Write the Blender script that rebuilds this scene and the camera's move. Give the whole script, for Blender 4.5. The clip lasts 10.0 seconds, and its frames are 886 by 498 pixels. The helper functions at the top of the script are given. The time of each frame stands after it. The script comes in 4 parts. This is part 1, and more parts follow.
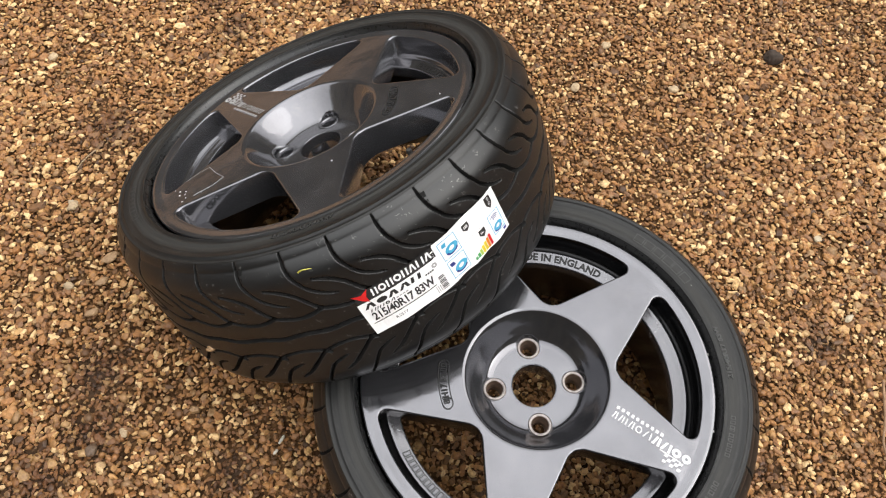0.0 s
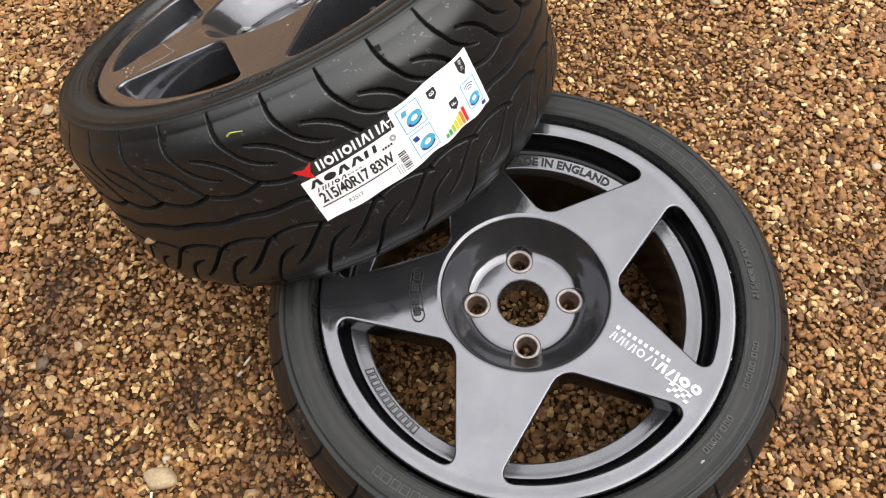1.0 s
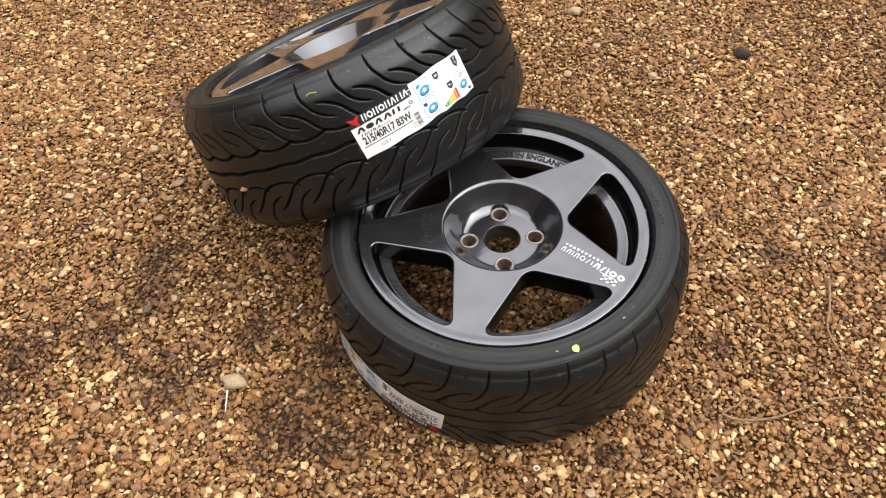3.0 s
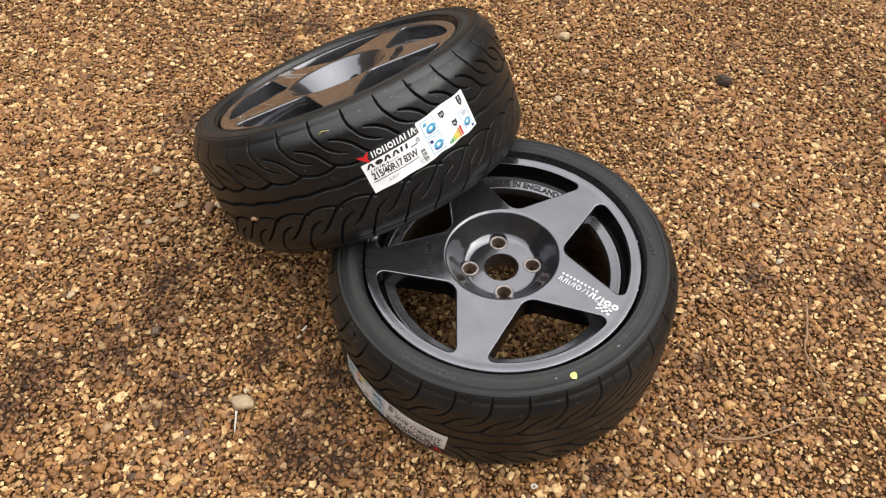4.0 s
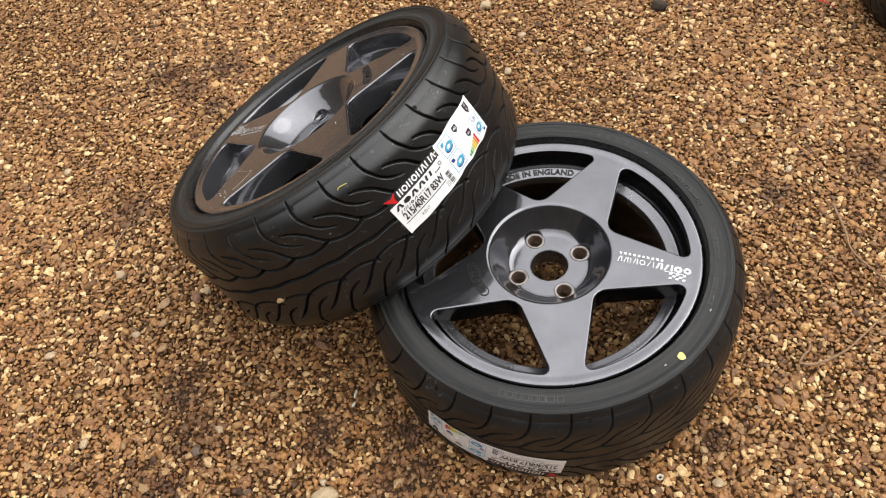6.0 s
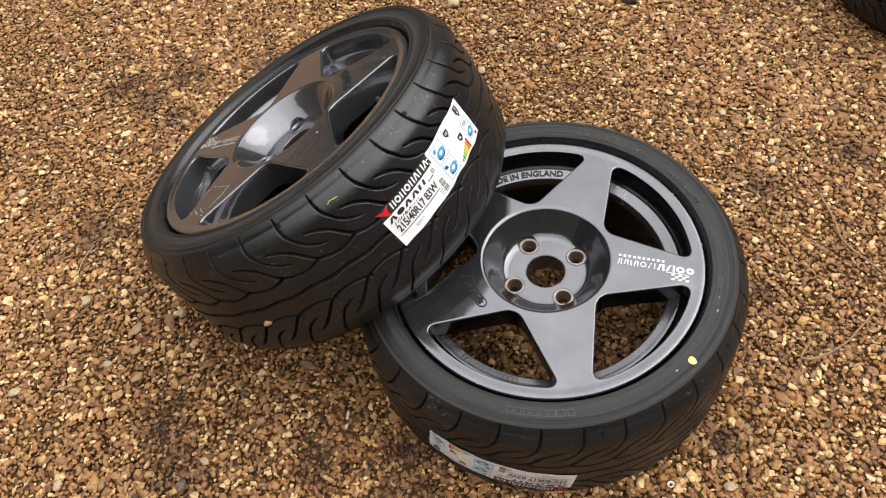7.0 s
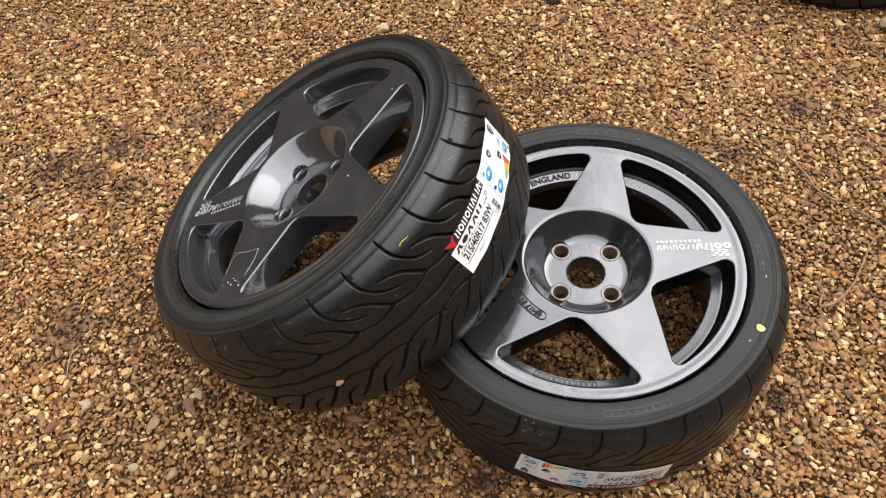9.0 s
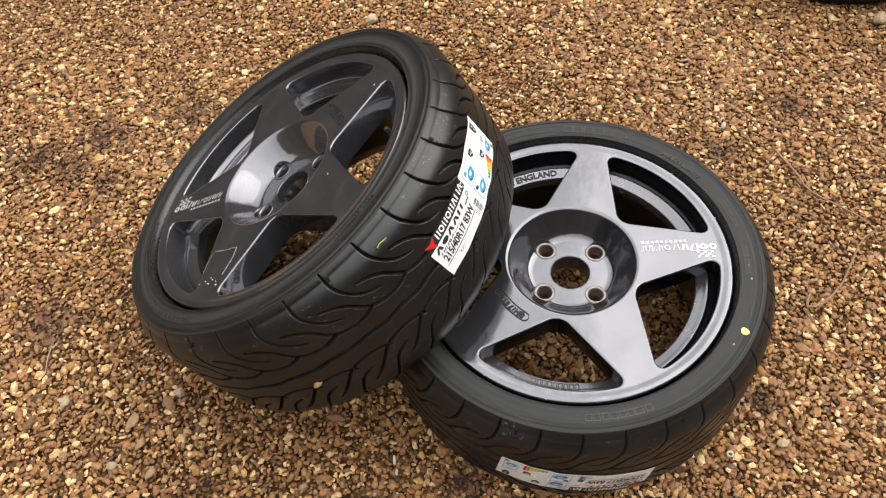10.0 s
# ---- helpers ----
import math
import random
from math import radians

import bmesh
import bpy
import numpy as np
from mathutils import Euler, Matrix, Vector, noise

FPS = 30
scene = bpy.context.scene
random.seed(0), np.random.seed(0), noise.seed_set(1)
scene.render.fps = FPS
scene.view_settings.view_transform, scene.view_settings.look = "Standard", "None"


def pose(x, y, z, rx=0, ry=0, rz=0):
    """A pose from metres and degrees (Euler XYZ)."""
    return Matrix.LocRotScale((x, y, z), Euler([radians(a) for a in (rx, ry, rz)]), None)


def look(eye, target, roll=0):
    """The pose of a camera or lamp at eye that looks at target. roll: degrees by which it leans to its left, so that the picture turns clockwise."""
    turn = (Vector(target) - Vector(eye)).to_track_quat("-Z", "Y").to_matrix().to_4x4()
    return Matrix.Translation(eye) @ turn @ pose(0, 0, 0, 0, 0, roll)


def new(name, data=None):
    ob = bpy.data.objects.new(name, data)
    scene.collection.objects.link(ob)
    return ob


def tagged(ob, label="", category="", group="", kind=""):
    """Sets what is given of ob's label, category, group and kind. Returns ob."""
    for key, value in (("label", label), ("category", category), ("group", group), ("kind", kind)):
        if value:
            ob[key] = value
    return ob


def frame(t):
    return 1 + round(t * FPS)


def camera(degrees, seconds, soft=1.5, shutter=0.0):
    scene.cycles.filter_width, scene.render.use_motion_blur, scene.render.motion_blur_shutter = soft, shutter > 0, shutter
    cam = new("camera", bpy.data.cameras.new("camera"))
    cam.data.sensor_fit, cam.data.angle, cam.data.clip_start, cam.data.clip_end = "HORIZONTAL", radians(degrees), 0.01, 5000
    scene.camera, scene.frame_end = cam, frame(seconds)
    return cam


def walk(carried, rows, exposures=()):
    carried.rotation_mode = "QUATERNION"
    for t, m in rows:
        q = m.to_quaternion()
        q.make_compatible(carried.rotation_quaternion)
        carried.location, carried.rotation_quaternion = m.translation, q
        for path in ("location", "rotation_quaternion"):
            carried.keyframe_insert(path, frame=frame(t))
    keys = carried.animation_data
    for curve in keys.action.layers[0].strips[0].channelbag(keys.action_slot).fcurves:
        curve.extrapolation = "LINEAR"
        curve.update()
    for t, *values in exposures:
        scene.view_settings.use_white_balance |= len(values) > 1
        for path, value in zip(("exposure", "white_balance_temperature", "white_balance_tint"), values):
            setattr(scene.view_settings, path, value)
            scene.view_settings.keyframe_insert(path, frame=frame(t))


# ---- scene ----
cam = camera(59.7, 10.0, soft=1.15)
PATH = [
    (0, (-0.1669, -0.3532, 1.1875), (-0.1302, 0.1355, 0.3158), 5.41),
    (0.5, (-0.1057, -0.3470, 1.0913), (-0.1118, 0.1491, 0.2231), 2.43),
    (0.8, (-0.0804, -0.3702, 1.0246), (-0.1040, 0.1226, 0.1548), 0.78),
    (1, (-0.0631, -0.3799, 1.0150), (-0.0997, 0.0919, 0.1341), -0.52),
    (1.2, (-0.0493, -0.3835, 1.0259), (-0.1015, 0.0662, 0.1343), -2.13),
    (1.5, (-0.0583, -0.4316, 1.0239), (-0.1088, 0.0418, 0.1445), -2.67),
    (1.7, (-0.0533, -0.4879, 1.0326), (-0.1113, 0.0253, 0.1763), -3.52),
    (2, (-0.0486, -0.6117, 1.0624), (-0.1098, -0.0414, 0.2433), -3.98),
    (2.3, (-0.0272, -0.7763, 1.1121), (-0.0948, -0.1524, 0.3335), -3.73),
    (2.5, (-0.0149, -0.8241, 1.1282), (-0.0794, -0.1901, 0.3576), -2.80),
    (2.7, (-0.0017, -0.8359, 1.1338), (-0.0737, -0.1969, 0.3680), -2.89),
    (3.8, (-0.0498, -0.8725, 1.2145), (-0.0875, -0.2168, 0.4604), 0.92),
    (4, (-0.0535, -0.8508, 1.2276), (-0.0888, -0.2051, 0.4648), 0.46),
    (4.5, (-0.0670, -0.7425, 1.2226), (-0.0925, -0.1319, 0.4311), -0.54),
    (5, (-0.1199, -0.7012, 1.2289), (-0.1216, -0.1135, 0.4198), -3.08),
    (5.2, (-0.1634, -0.7030, 1.2348), (-0.1519, -0.1162, 0.4251), -5.34),
    (6.3, (-0.2855, -0.7008, 1.1907), (-0.1769, -0.0867, 0.4090), -8.34),
    (6.5, (-0.3001, -0.6912, 1.1895), (-0.1768, -0.0827, 0.4055), -7.54),
    (7, (-0.3041, -0.6388, 1.1721), (-0.1676, -0.0450, 0.3792), -7.42),
    (7.2, (-0.3119, -0.6024, 1.1744), (-0.1675, -0.0139, 0.3789), -7.20),
    (7.5, (-0.3212, -0.5673, 1.1750), (-0.1778, 0.0158, 0.3753), -7.58),
    (7.8, (-0.3653, -0.5377, 1.1729), (-0.1954, 0.0296, 0.3671), -8.50),
    (8, (-0.4165, -0.5397, 1.1723), (-0.2206, 0.0233, 0.3693), -8.77),
    (8.5, (-0.5024, -0.5162, 1.1748), (-0.2381, 0.0284, 0.3789), -7.64),
    (9, (-0.5224, -0.5058, 1.1779), (-0.2303, 0.0326, 0.3874), -6.24),
    (9.5, (-0.5144, -0.5014, 1.1781), (-0.2072, 0.0328, 0.3905), -5.33),
    (10, (-0.4924, -0.4967, 1.1740), (-0.2036, 0.0283, 0.3734), -5.56),
]
EXPOSURES = [(0, 1.05), (1, 1.09), (2, 1.21), (2.7, 1.14), (4, 0.97), (5, 0.97), (6.5, 1.0), (8, 1.04), (10, 1.08)]
walk(cam, [(t, look(eye, target, roll)) for t, eye, target, roll in PATH], EXPOSURES)

# ---- light: a bright overcast sky with a broad, weak sun ----
SUN_ELEVATION, SUN_TURN = radians(38), radians(98)
world = bpy.data.worlds.new("world")
scene.world = world
world.use_nodes = True
wn, wl = world.node_tree.nodes, world.node_tree.links
sky = wn.new("ShaderNodeTexSky")
sky.sky_type, sky.sun_disc = "NISHITA", False
sky.sun_elevation, sky.sun_rotation = SUN_ELEVATION, SUN_TURN
sky.dust_density, sky.air_density = 5.0, 1.0
grey = wn.new("ShaderNodeHueSaturation")
grey.inputs["Saturation"].default_value = 0.25
wl.new(sky.outputs[0], grey.inputs["Color"])
# cloud cover: far brighter overhead than at the horizon
up = wn.new("ShaderNodeSeparateXYZ")
wl.new(wn.new("ShaderNodeTexCoord").outputs["Generated"], up.inputs[0])
high = wn.new("ShaderNodeMath")
high.operation, high.use_clamp = "MAXIMUM", True
high.inputs[1].default_value = 0.0
wl.new(up.outputs["Z"], high.inputs[0])
steep = wn.new("ShaderNodeMath")
steep.operation = "POWER"
steep.inputs[1].default_value = 1.7
wl.new(high.outputs[0], steep.inputs[0])
lift = wn.new("ShaderNodeMath")
lift.operation = "MULTIPLY_ADD"
lift.inputs[1].default_value, lift.inputs[2].default_value = 16.0, 1.3
wl.new(steep.outputs[0], lift.inputs[0])
cloud = wn.new("ShaderNodeMix")
cloud.data_type = "RGBA"
cloud.inputs[0].default_value = 0.75
wl.new(grey.outputs[0], cloud.inputs[6]), wl.new(lift.outputs[0], cloud.inputs[7])
wl.new(cloud.outputs[2], wn["Background"].inputs["Color"])
wn["Background"].inputs["Strength"].default_value = 0.13
sun = new("sun", bpy.data.lights.new("sun", "SUN"))
sun.data.energy, sun.data.angle, sun.data.color = 1.15, radians(80), (1.0, 0.96, 0.9)
sun_from = Vector((math.sin(SUN_TURN) * math.cos(SUN_ELEVATION), math.cos(SUN_TURN) * math.cos(SUN_ELEVATION), math.sin(SUN_ELEVATION)))
sun.matrix_world = look(sun_from * 10, (0, 0, 0))


# ---- materials ----
def material(name):
    m = bpy.data.materials.new(name)
    m.use_nodes = True
    return m, m.node_tree.nodes, m.node_tree.links, m.node_tree.nodes["Principled BSDF"]


def add(nodes, kind, **values):
    n = nodes.new("ShaderNode" + kind)
    for key, value in values.items():
        n.inputs[key].default_value = value
    return n


def ramp(nodes, links, source, stops, mode="LINEAR"):
    r = nodes.new("ShaderNodeValToRGB")
    r.color_ramp.interpolation = mode
    while len(r.color_ramp.elements) < len(stops):
        r.color_ramp.elements.new(0.5)
    for e, (at, colour) in zip(r.color_ramp.elements, stops):
        e.position, e.color = at, (*colour, 1)
    links.new(source, r.inputs[0])
    return r


def mix(nodes, links, factor, a, b, mode="MIX"):
    n = nodes.new("ShaderNodeMix")
    n.data_type, n.blend_type = "RGBA", mode
    for slot, value in ((0, factor), (6, a), (7, b)):
        if isinstance(value, (int, float)):
            n.inputs[slot].default_value = value
        elif isinstance(value, tuple):
            n.inputs[slot].default_value = (*value, 1)
        else:
            links.new(value, n.inputs[slot])
    return n.outputs[2]


def bump(nodes, links, bsdf, height, strength, distance):
    b = add(nodes, "Bump", Strength=strength, Distance=distance)
    links.new(height, b.inputs["Height"])
    links.new(b.outputs[0], bsdf.inputs["Normal"])


def coords(nodes):
    return nodes.new("ShaderNodeTexCoord").outputs["Object"]


def noise_tex(nodes, links, scale, detail=4.0, rough=0.55, at=None):
    n = add(nodes, "TexNoise", Scale=scale, Detail=detail, Roughness=rough)
    links.new(at if at else coords(nodes), n.inputs["Vector"])
    return n.outputs["Fac"]


def speckled(name, dark, light, scale, rough, relief=0.0, rough_spread=0.1, metal=0.0, fine=6.0):
    """A plain surface whose colour and gloss wander at two scales."""
    m, n, l, p = material(name)
    big, small = noise_tex(n, l, scale), noise_tex(n, l, scale * fine, 6)
    both = n.new("ShaderNodeMath")
    both.operation = "MULTIPLY"
    l.new(big, both.inputs[0]), l.new(small, both.inputs[1])
    l.new(ramp(n, l, both.outputs[0], [(0.12, dark), (0.42, light)]).outputs[0], p.inputs["Base Color"])
    r = add(n, "MapRange")
    r.inputs[3].default_value, r.inputs[4].default_value = rough - rough_spread, rough + rough_spread
    l.new(small, r.inputs[0]), l.new(r.outputs[0], p.inputs["Roughness"])
    p.inputs["Metallic"].default_value = metal
    if relief:
        bump(n, l, p, small, 0.6, relief)
    return m


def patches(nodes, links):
    """Damp earth stains and darker ground beside the wheels: 0 clean to 1 dark."""
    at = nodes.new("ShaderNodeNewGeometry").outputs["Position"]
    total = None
    for x, y, size in DARK_PATCHES:
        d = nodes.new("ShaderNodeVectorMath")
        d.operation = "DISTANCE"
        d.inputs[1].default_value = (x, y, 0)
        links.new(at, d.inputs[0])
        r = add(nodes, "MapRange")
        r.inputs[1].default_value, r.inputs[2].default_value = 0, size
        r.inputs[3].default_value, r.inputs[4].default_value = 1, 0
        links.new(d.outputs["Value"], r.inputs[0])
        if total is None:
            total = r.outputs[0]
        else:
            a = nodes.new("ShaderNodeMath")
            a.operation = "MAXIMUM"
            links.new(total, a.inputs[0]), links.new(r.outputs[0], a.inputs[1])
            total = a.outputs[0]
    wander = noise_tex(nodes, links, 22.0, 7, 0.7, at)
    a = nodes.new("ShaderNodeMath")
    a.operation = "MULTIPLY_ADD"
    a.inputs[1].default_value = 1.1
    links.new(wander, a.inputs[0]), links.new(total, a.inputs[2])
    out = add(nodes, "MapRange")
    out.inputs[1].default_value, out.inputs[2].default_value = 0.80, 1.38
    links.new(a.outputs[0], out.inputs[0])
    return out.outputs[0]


DARK_PATCHES = [(-0.72, -0.10, 0.11), (-0.84, -0.16, 0.11), (-0.65, -0.03, 0.10), (-0.52, 0.97, 0.11), (-0.66, 0.99, 0.10), (-0.60, 0.92, 0.09), (-0.55, 0.82, 0.08), (-0.75, 0.55, 0.10),
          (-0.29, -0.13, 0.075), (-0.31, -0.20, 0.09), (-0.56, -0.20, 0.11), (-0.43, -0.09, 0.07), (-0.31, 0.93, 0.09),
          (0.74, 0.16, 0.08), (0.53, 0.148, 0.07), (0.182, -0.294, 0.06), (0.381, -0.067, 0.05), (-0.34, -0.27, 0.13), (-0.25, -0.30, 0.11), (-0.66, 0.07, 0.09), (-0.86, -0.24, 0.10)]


def gravel_material():
    m, n, l, p = material("gravel_stones")
    each = n.new("ShaderNodeNewGeometry").outputs["Random Per Island"]
    base = ramp(n, l, each, [(0.0, (0.085, 0.045, 0.023)), (0.08, (0.18, 0.096, 0.046)), (0.22, (0.33, 0.174, 0.078)), (0.36, (0.27, 0.142, 0.076)), (0.46, (0.43, 0.238, 0.10)), (0.60, (0.36, 0.18, 0.082)), (0.70, (0.50, 0.293, 0.127)),
                             (0.78, (0.29, 0.19, 0.115)), (0.86, (0.66, 0.44, 0.217)), (0.965, (0.86, 0.67, 0.43))]).outputs[0]
    base = mix(n, l, 1.0, base, (0.75, 0.695, 0.565), "MULTIPLY")
    at = n.new("ShaderNodeNewGeometry").outputs["Position"]
    grain = noise_tex(n, l, 210.0, 5, 0.65, at)
    base = mix(n, l, 0.8, base, ramp(n, l, grain, [(0.3, (0.5, 0.44, 0.38)), (0.7, (1.35, 1.3, 1.25))]).outputs[0], "MULTIPLY")
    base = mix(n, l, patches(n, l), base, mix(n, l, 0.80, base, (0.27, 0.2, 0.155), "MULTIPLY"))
    l.new(base, p.inputs["Base Color"])
    p.inputs["Roughness"].default_value = 0.5
    p.inputs["Specular IOR Level"].default_value = 0.4
    bump(n, l, p, grain, 0.5, 0.0015)
    return m


def soil_material():
    m, n, l, p = material("gravel_bed")
    at = n.new("ShaderNodeNewGeometry").outputs["Position"]
    v = add(n, "TexVoronoi", Scale=150.0)
    l.new(at, v.inputs["Vector"])
    tone = ramp(n, l, v.outputs["Color"], [(0.1, (0.022, 0.011, 0.005)), (0.5, (0.062, 0.032, 0.014)), (0.9, (0.15, 0.082, 0.036))]).outputs[0]
    tone = mix(n, l, noise_tex(n, l, 3.0, 5, 0.6, at), tone, mix(n, l, 0.6, tone, (0.5, 0.42, 0.36), "MULTIPLY"))
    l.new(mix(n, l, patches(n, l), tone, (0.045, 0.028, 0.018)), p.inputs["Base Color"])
    p.inputs["Roughness"].default_value = 0.95
    p.inputs["Specular IOR Level"].default_value = 0.05
    bump(n, l, p, v.outputs["Distance"], 0.8, 0.004)
    return m


def far_gravel_material():
    """The same gravel where it lies too far off to tell the stones apart."""
    m, n, l, p = material("far_gravel")
    at = n.new("ShaderNodeNewGeometry").outputs["Position"]
    v = add(n, "TexVoronoi", Scale=95.0)
    l.new(at, v.inputs["Vector"])
    tone = ramp(n, l, v.outputs["Color"], [(0.0, (0.087, 0.042, 0.0175)), (0.4, (0.219, 0.112, 0.0445)), (0.7, (0.306, 0.168, 0.064)), (1.0, (0.437, 0.287, 0.134))]).outputs[0]
    tone = mix(n, l, ramp(n, l, v.outputs["Distance"], [(0.35, (0, 0, 0)), (0.75, (1, 1, 1))]).outputs[0], tone, (0.072, 0.037, 0.017))
    tone = mix(n, l, noise_tex(n, l, 2.2, 5, 0.6, at), tone, mix(n, l, 0.5, tone, (0.7, 0.62, 0.55), "MULTIPLY"))
    l.new(tone, p.inputs["Base Color"])
    p.inputs["Roughness"].default_value = 0.85
    bump(n, l, p, v.outputs["Distance"], 0.7, -0.006)
    return m


def paint_material(name, base, rough, dust_low, dust_high, grime):
    """Gloss anthracite wheel paint with light dust and fine wipe marks."""
    m, n, l, p = material(name)
    at = coords(n)
    dust = noise_tex(n, l, 14.0, 6, 0.65, at)
    fine = noise_tex(n, l, 420.0, 3, 0.6, at)
    tone = ramp(n, l, dust, [(0.35, base), (0.75, tuple(c * 1.25 + 0.004 for c in base))]).outputs[0]
    # dried splashes and wipe marks: patchy, broken up by a fine grain
    smear = noise_tex(n, l, 30.0, 8, 0.72, at)
    grit = noise_tex(n, l, 160.0, 4, 0.6, at)
    film = n.new("ShaderNodeMath")
    film.operation = "MULTIPLY"
    l.new(ramp(n, l, smear, [(0.5, (0, 0, 0)), (0.7, (1, 1, 1))]).outputs[0], film.inputs[0])
    l.new(ramp(n, l, grit, [(0.4, (0, 0, 0)), (0.75, (grime,) * 3)]).outputs[0], film.inputs[1])
    # a thin veil of dried dust over all of it, thicker in patches
    veil = ramp(n, l, noise_tex(n, l, 6.0, 3, 0.5, at), [(0.3, (dust_low,) * 3), (0.75, (dust_high,) * 3)]).outputs[0]
    veil = mix(n, l, film.outputs[0], veil, (1.0, 1.0, 1.0))
    l.new(mix(n, l, veil, tone, (0.30, 0.285, 0.265)), p.inputs["Base Color"])
    shine = n.new("ShaderNodeMath")
    shine.operation = "MULTIPLY_ADD"
    shine.inputs[1].default_value, shine.inputs[2].default_value = -0.9, 0.9
    l.new(veil, shine.inputs[0]), l.new(shine.outputs[0], p.inputs["Metallic"])
    r = add(n, "MapRange")
    r.inputs[3].default_value, r.inputs[4].default_value = rough * 0.65, rough * 1.45
    l.new(dust, r.inputs[0])
    worn = n.new("ShaderNodeMath")
    worn.operation = "MULTIPLY_ADD"
    worn.inputs[1].default_value = 0.5
    l.new(film.outputs[0], worn.inputs[0]), l.new(r.outputs[0], worn.inputs[2])
    l.new(worn.outputs[0], p.inputs["Roughness"])
    p.inputs["Coat Weight"].default_value = 0.6
    p.inputs["Coat Roughness"].default_value = 0.13
    b = add(n, "Bump", Strength=0.4, Distance=0.0022)
    l.new(noise_tex(n, l, 16.0, 3, 0.5, at), b.inputs["Height"])
    b2 = add(n, "Bump", Strength=0.08, Distance=0.0003)
    l.new(fine, b2.inputs["Height"]), l.new(b.outputs[0], b2.inputs["Normal"]), l.new(b2.outputs[0], p.inputs["Normal"])
    return m


def rubber_material(name, dark, light, rough, flecks=(0.05, 0.048, 0.044), rings=False):
    m, n, l, p = material(name)
    at = coords(n)
    dust = noise_tex(n, l, 11.0, 7, 0.7, at)
    specks = noise_tex(n, l, 300.0, 5, 0.7, at)
    gate = noise_tex(n, l, 26.0, 4, 0.6, at)
    spot = n.new("ShaderNodeMath")
    spot.operation = "MULTIPLY"
    l.new(ramp(n, l, specks, [(0.665, (0, 0, 0)), (0.76, (0.7, 0.7, 0.7))]).outputs[0], spot.inputs[0])
    l.new(ramp(n, l, gate, [(0.38, (0, 0, 0)), (0.72, (1, 1, 1))]).outputs[0], spot.inputs[1])
    tone = ramp(n, l, dust, [(0.3, dark), (0.75, light)]).outputs[0]
    l.new(mix(n, l, spot.outputs[0], tone, flecks), p.inputs["Base Color"])
    r = add(n, "MapRange")
    r.inputs[3].default_value, r.inputs[4].default_value = rough - 0.1, rough + 0.15
    l.new(dust, r.inputs[0]), l.new(r.outputs[0], p.inputs["Roughness"])
    p.inputs["Specular IOR Level"].default_value = 0.5
    if rings:
        flat = n.new("ShaderNodeVectorMath")
        flat.operation = "MULTIPLY"
        flat.inputs[1].default_value = (1, 1, 0)
        l.new(at, flat.inputs[0])
        far = n.new("ShaderNodeVectorMath")
        far.operation = "LENGTH"
        l.new(flat.outputs[0], far.inputs[0])
        wave = n.new("ShaderNodeTexNoise")
        wave.noise_dimensions = "1D"
        wave.inputs["Scale"].default_value, wave.inputs["Detail"].default_value = 260.0, 3.0
        l.new(far.outputs["Value"], wave.inputs["W"])
        bump(n, l, p, wave.outputs["Fac"], 0.35, 0.0012)
        # rubbed grey along the ring: long round the wheel, short across it
        polar = n.new("ShaderNodeSeparateXYZ")
        l.new(at, polar.inputs[0])
        turn_of = n.new("ShaderNodeMath")
        turn_of.operation = "ARCTAN2"
        l.new(polar.outputs["Y"], turn_of.inputs[0]), l.new(polar.outputs["X"], turn_of.inputs[1])
        ring_at = n.new("ShaderNodeCombineXYZ")
        shrunk = n.new("ShaderNodeMath")
        shrunk.operation = "MULTIPLY"
        shrunk.inputs[1].default_value = 0.05
        l.new(turn_of.outputs[0], shrunk.inputs[0])
        l.new(shrunk.outputs[0], ring_at.inputs["X"]), l.new(far.outputs["Value"], ring_at.inputs["Y"])
        rub = noise_tex(n, l, 130.0, 8, 0.75, ring_at.outputs[0])
        rubbed = ramp(n, l, rub, [(0.52, (0, 0, 0)), (0.8, (0.75, 0.75, 0.75))]).outputs[0]
        # the lettered band round the middle is dusty and dull, the rest dark
        across = add(n, "MapRange")
        across.inputs[1].default_value, across.inputs[2].default_value = 0.240, 0.282
        drift = add(n, "MapRange")
        drift.inputs[3].default_value, drift.inputs[4].default_value = -0.003, 0.003
        l.new(noise_tex(n, l, 9.0, 4, 0.6, at), drift.inputs[0])
        reach = n.new("ShaderNodeMath")
        l.new(far.outputs["Value"], reach.inputs[0]), l.new(drift.outputs[0], reach.inputs[1]), l.new(reach.outputs[0], across.inputs[0])
        band = ramp(n, l, across.outputs[0], [(0.0, (0.12,) * 3), (0.14, (0.1,) * 3), (0.24, (0.62,) * 3), (0.42, (0.7,) * 3), (0.56, (0.12,) * 3), (0.82, (0.05,) * 3), (0.92, (0.4,) * 3)]).outputs[0]
        worn_tone = mix(n, l, rubbed, mix(n, l, spot.outputs[0], tone, flecks), (0.045, 0.0435, 0.041))
        l.new(mix(n, l, band, worn_tone, (0.030, 0.0297, 0.0275)), p.inputs["Base Color"])
        dull = add(n, "MapRange")
        dull.inputs[3].default_value, dull.inputs[4].default_value = rough - 0.14, rough + 0.22
        l.new(band, dull.inputs[0]), l.new(dull.outputs[0], p.inputs["Roughness"])
    else:
        bump(n, l, p, noise_tex(n, l, 900.0, 3, 0.6, at), 0.25, 0.0004)
        # dusty scratches, and lighter grey on the edges of the blocks
        hair = n.new("ShaderNodeMath")
        hair.operation, hair.inputs[1].default_value = "SUBTRACT", 0.5
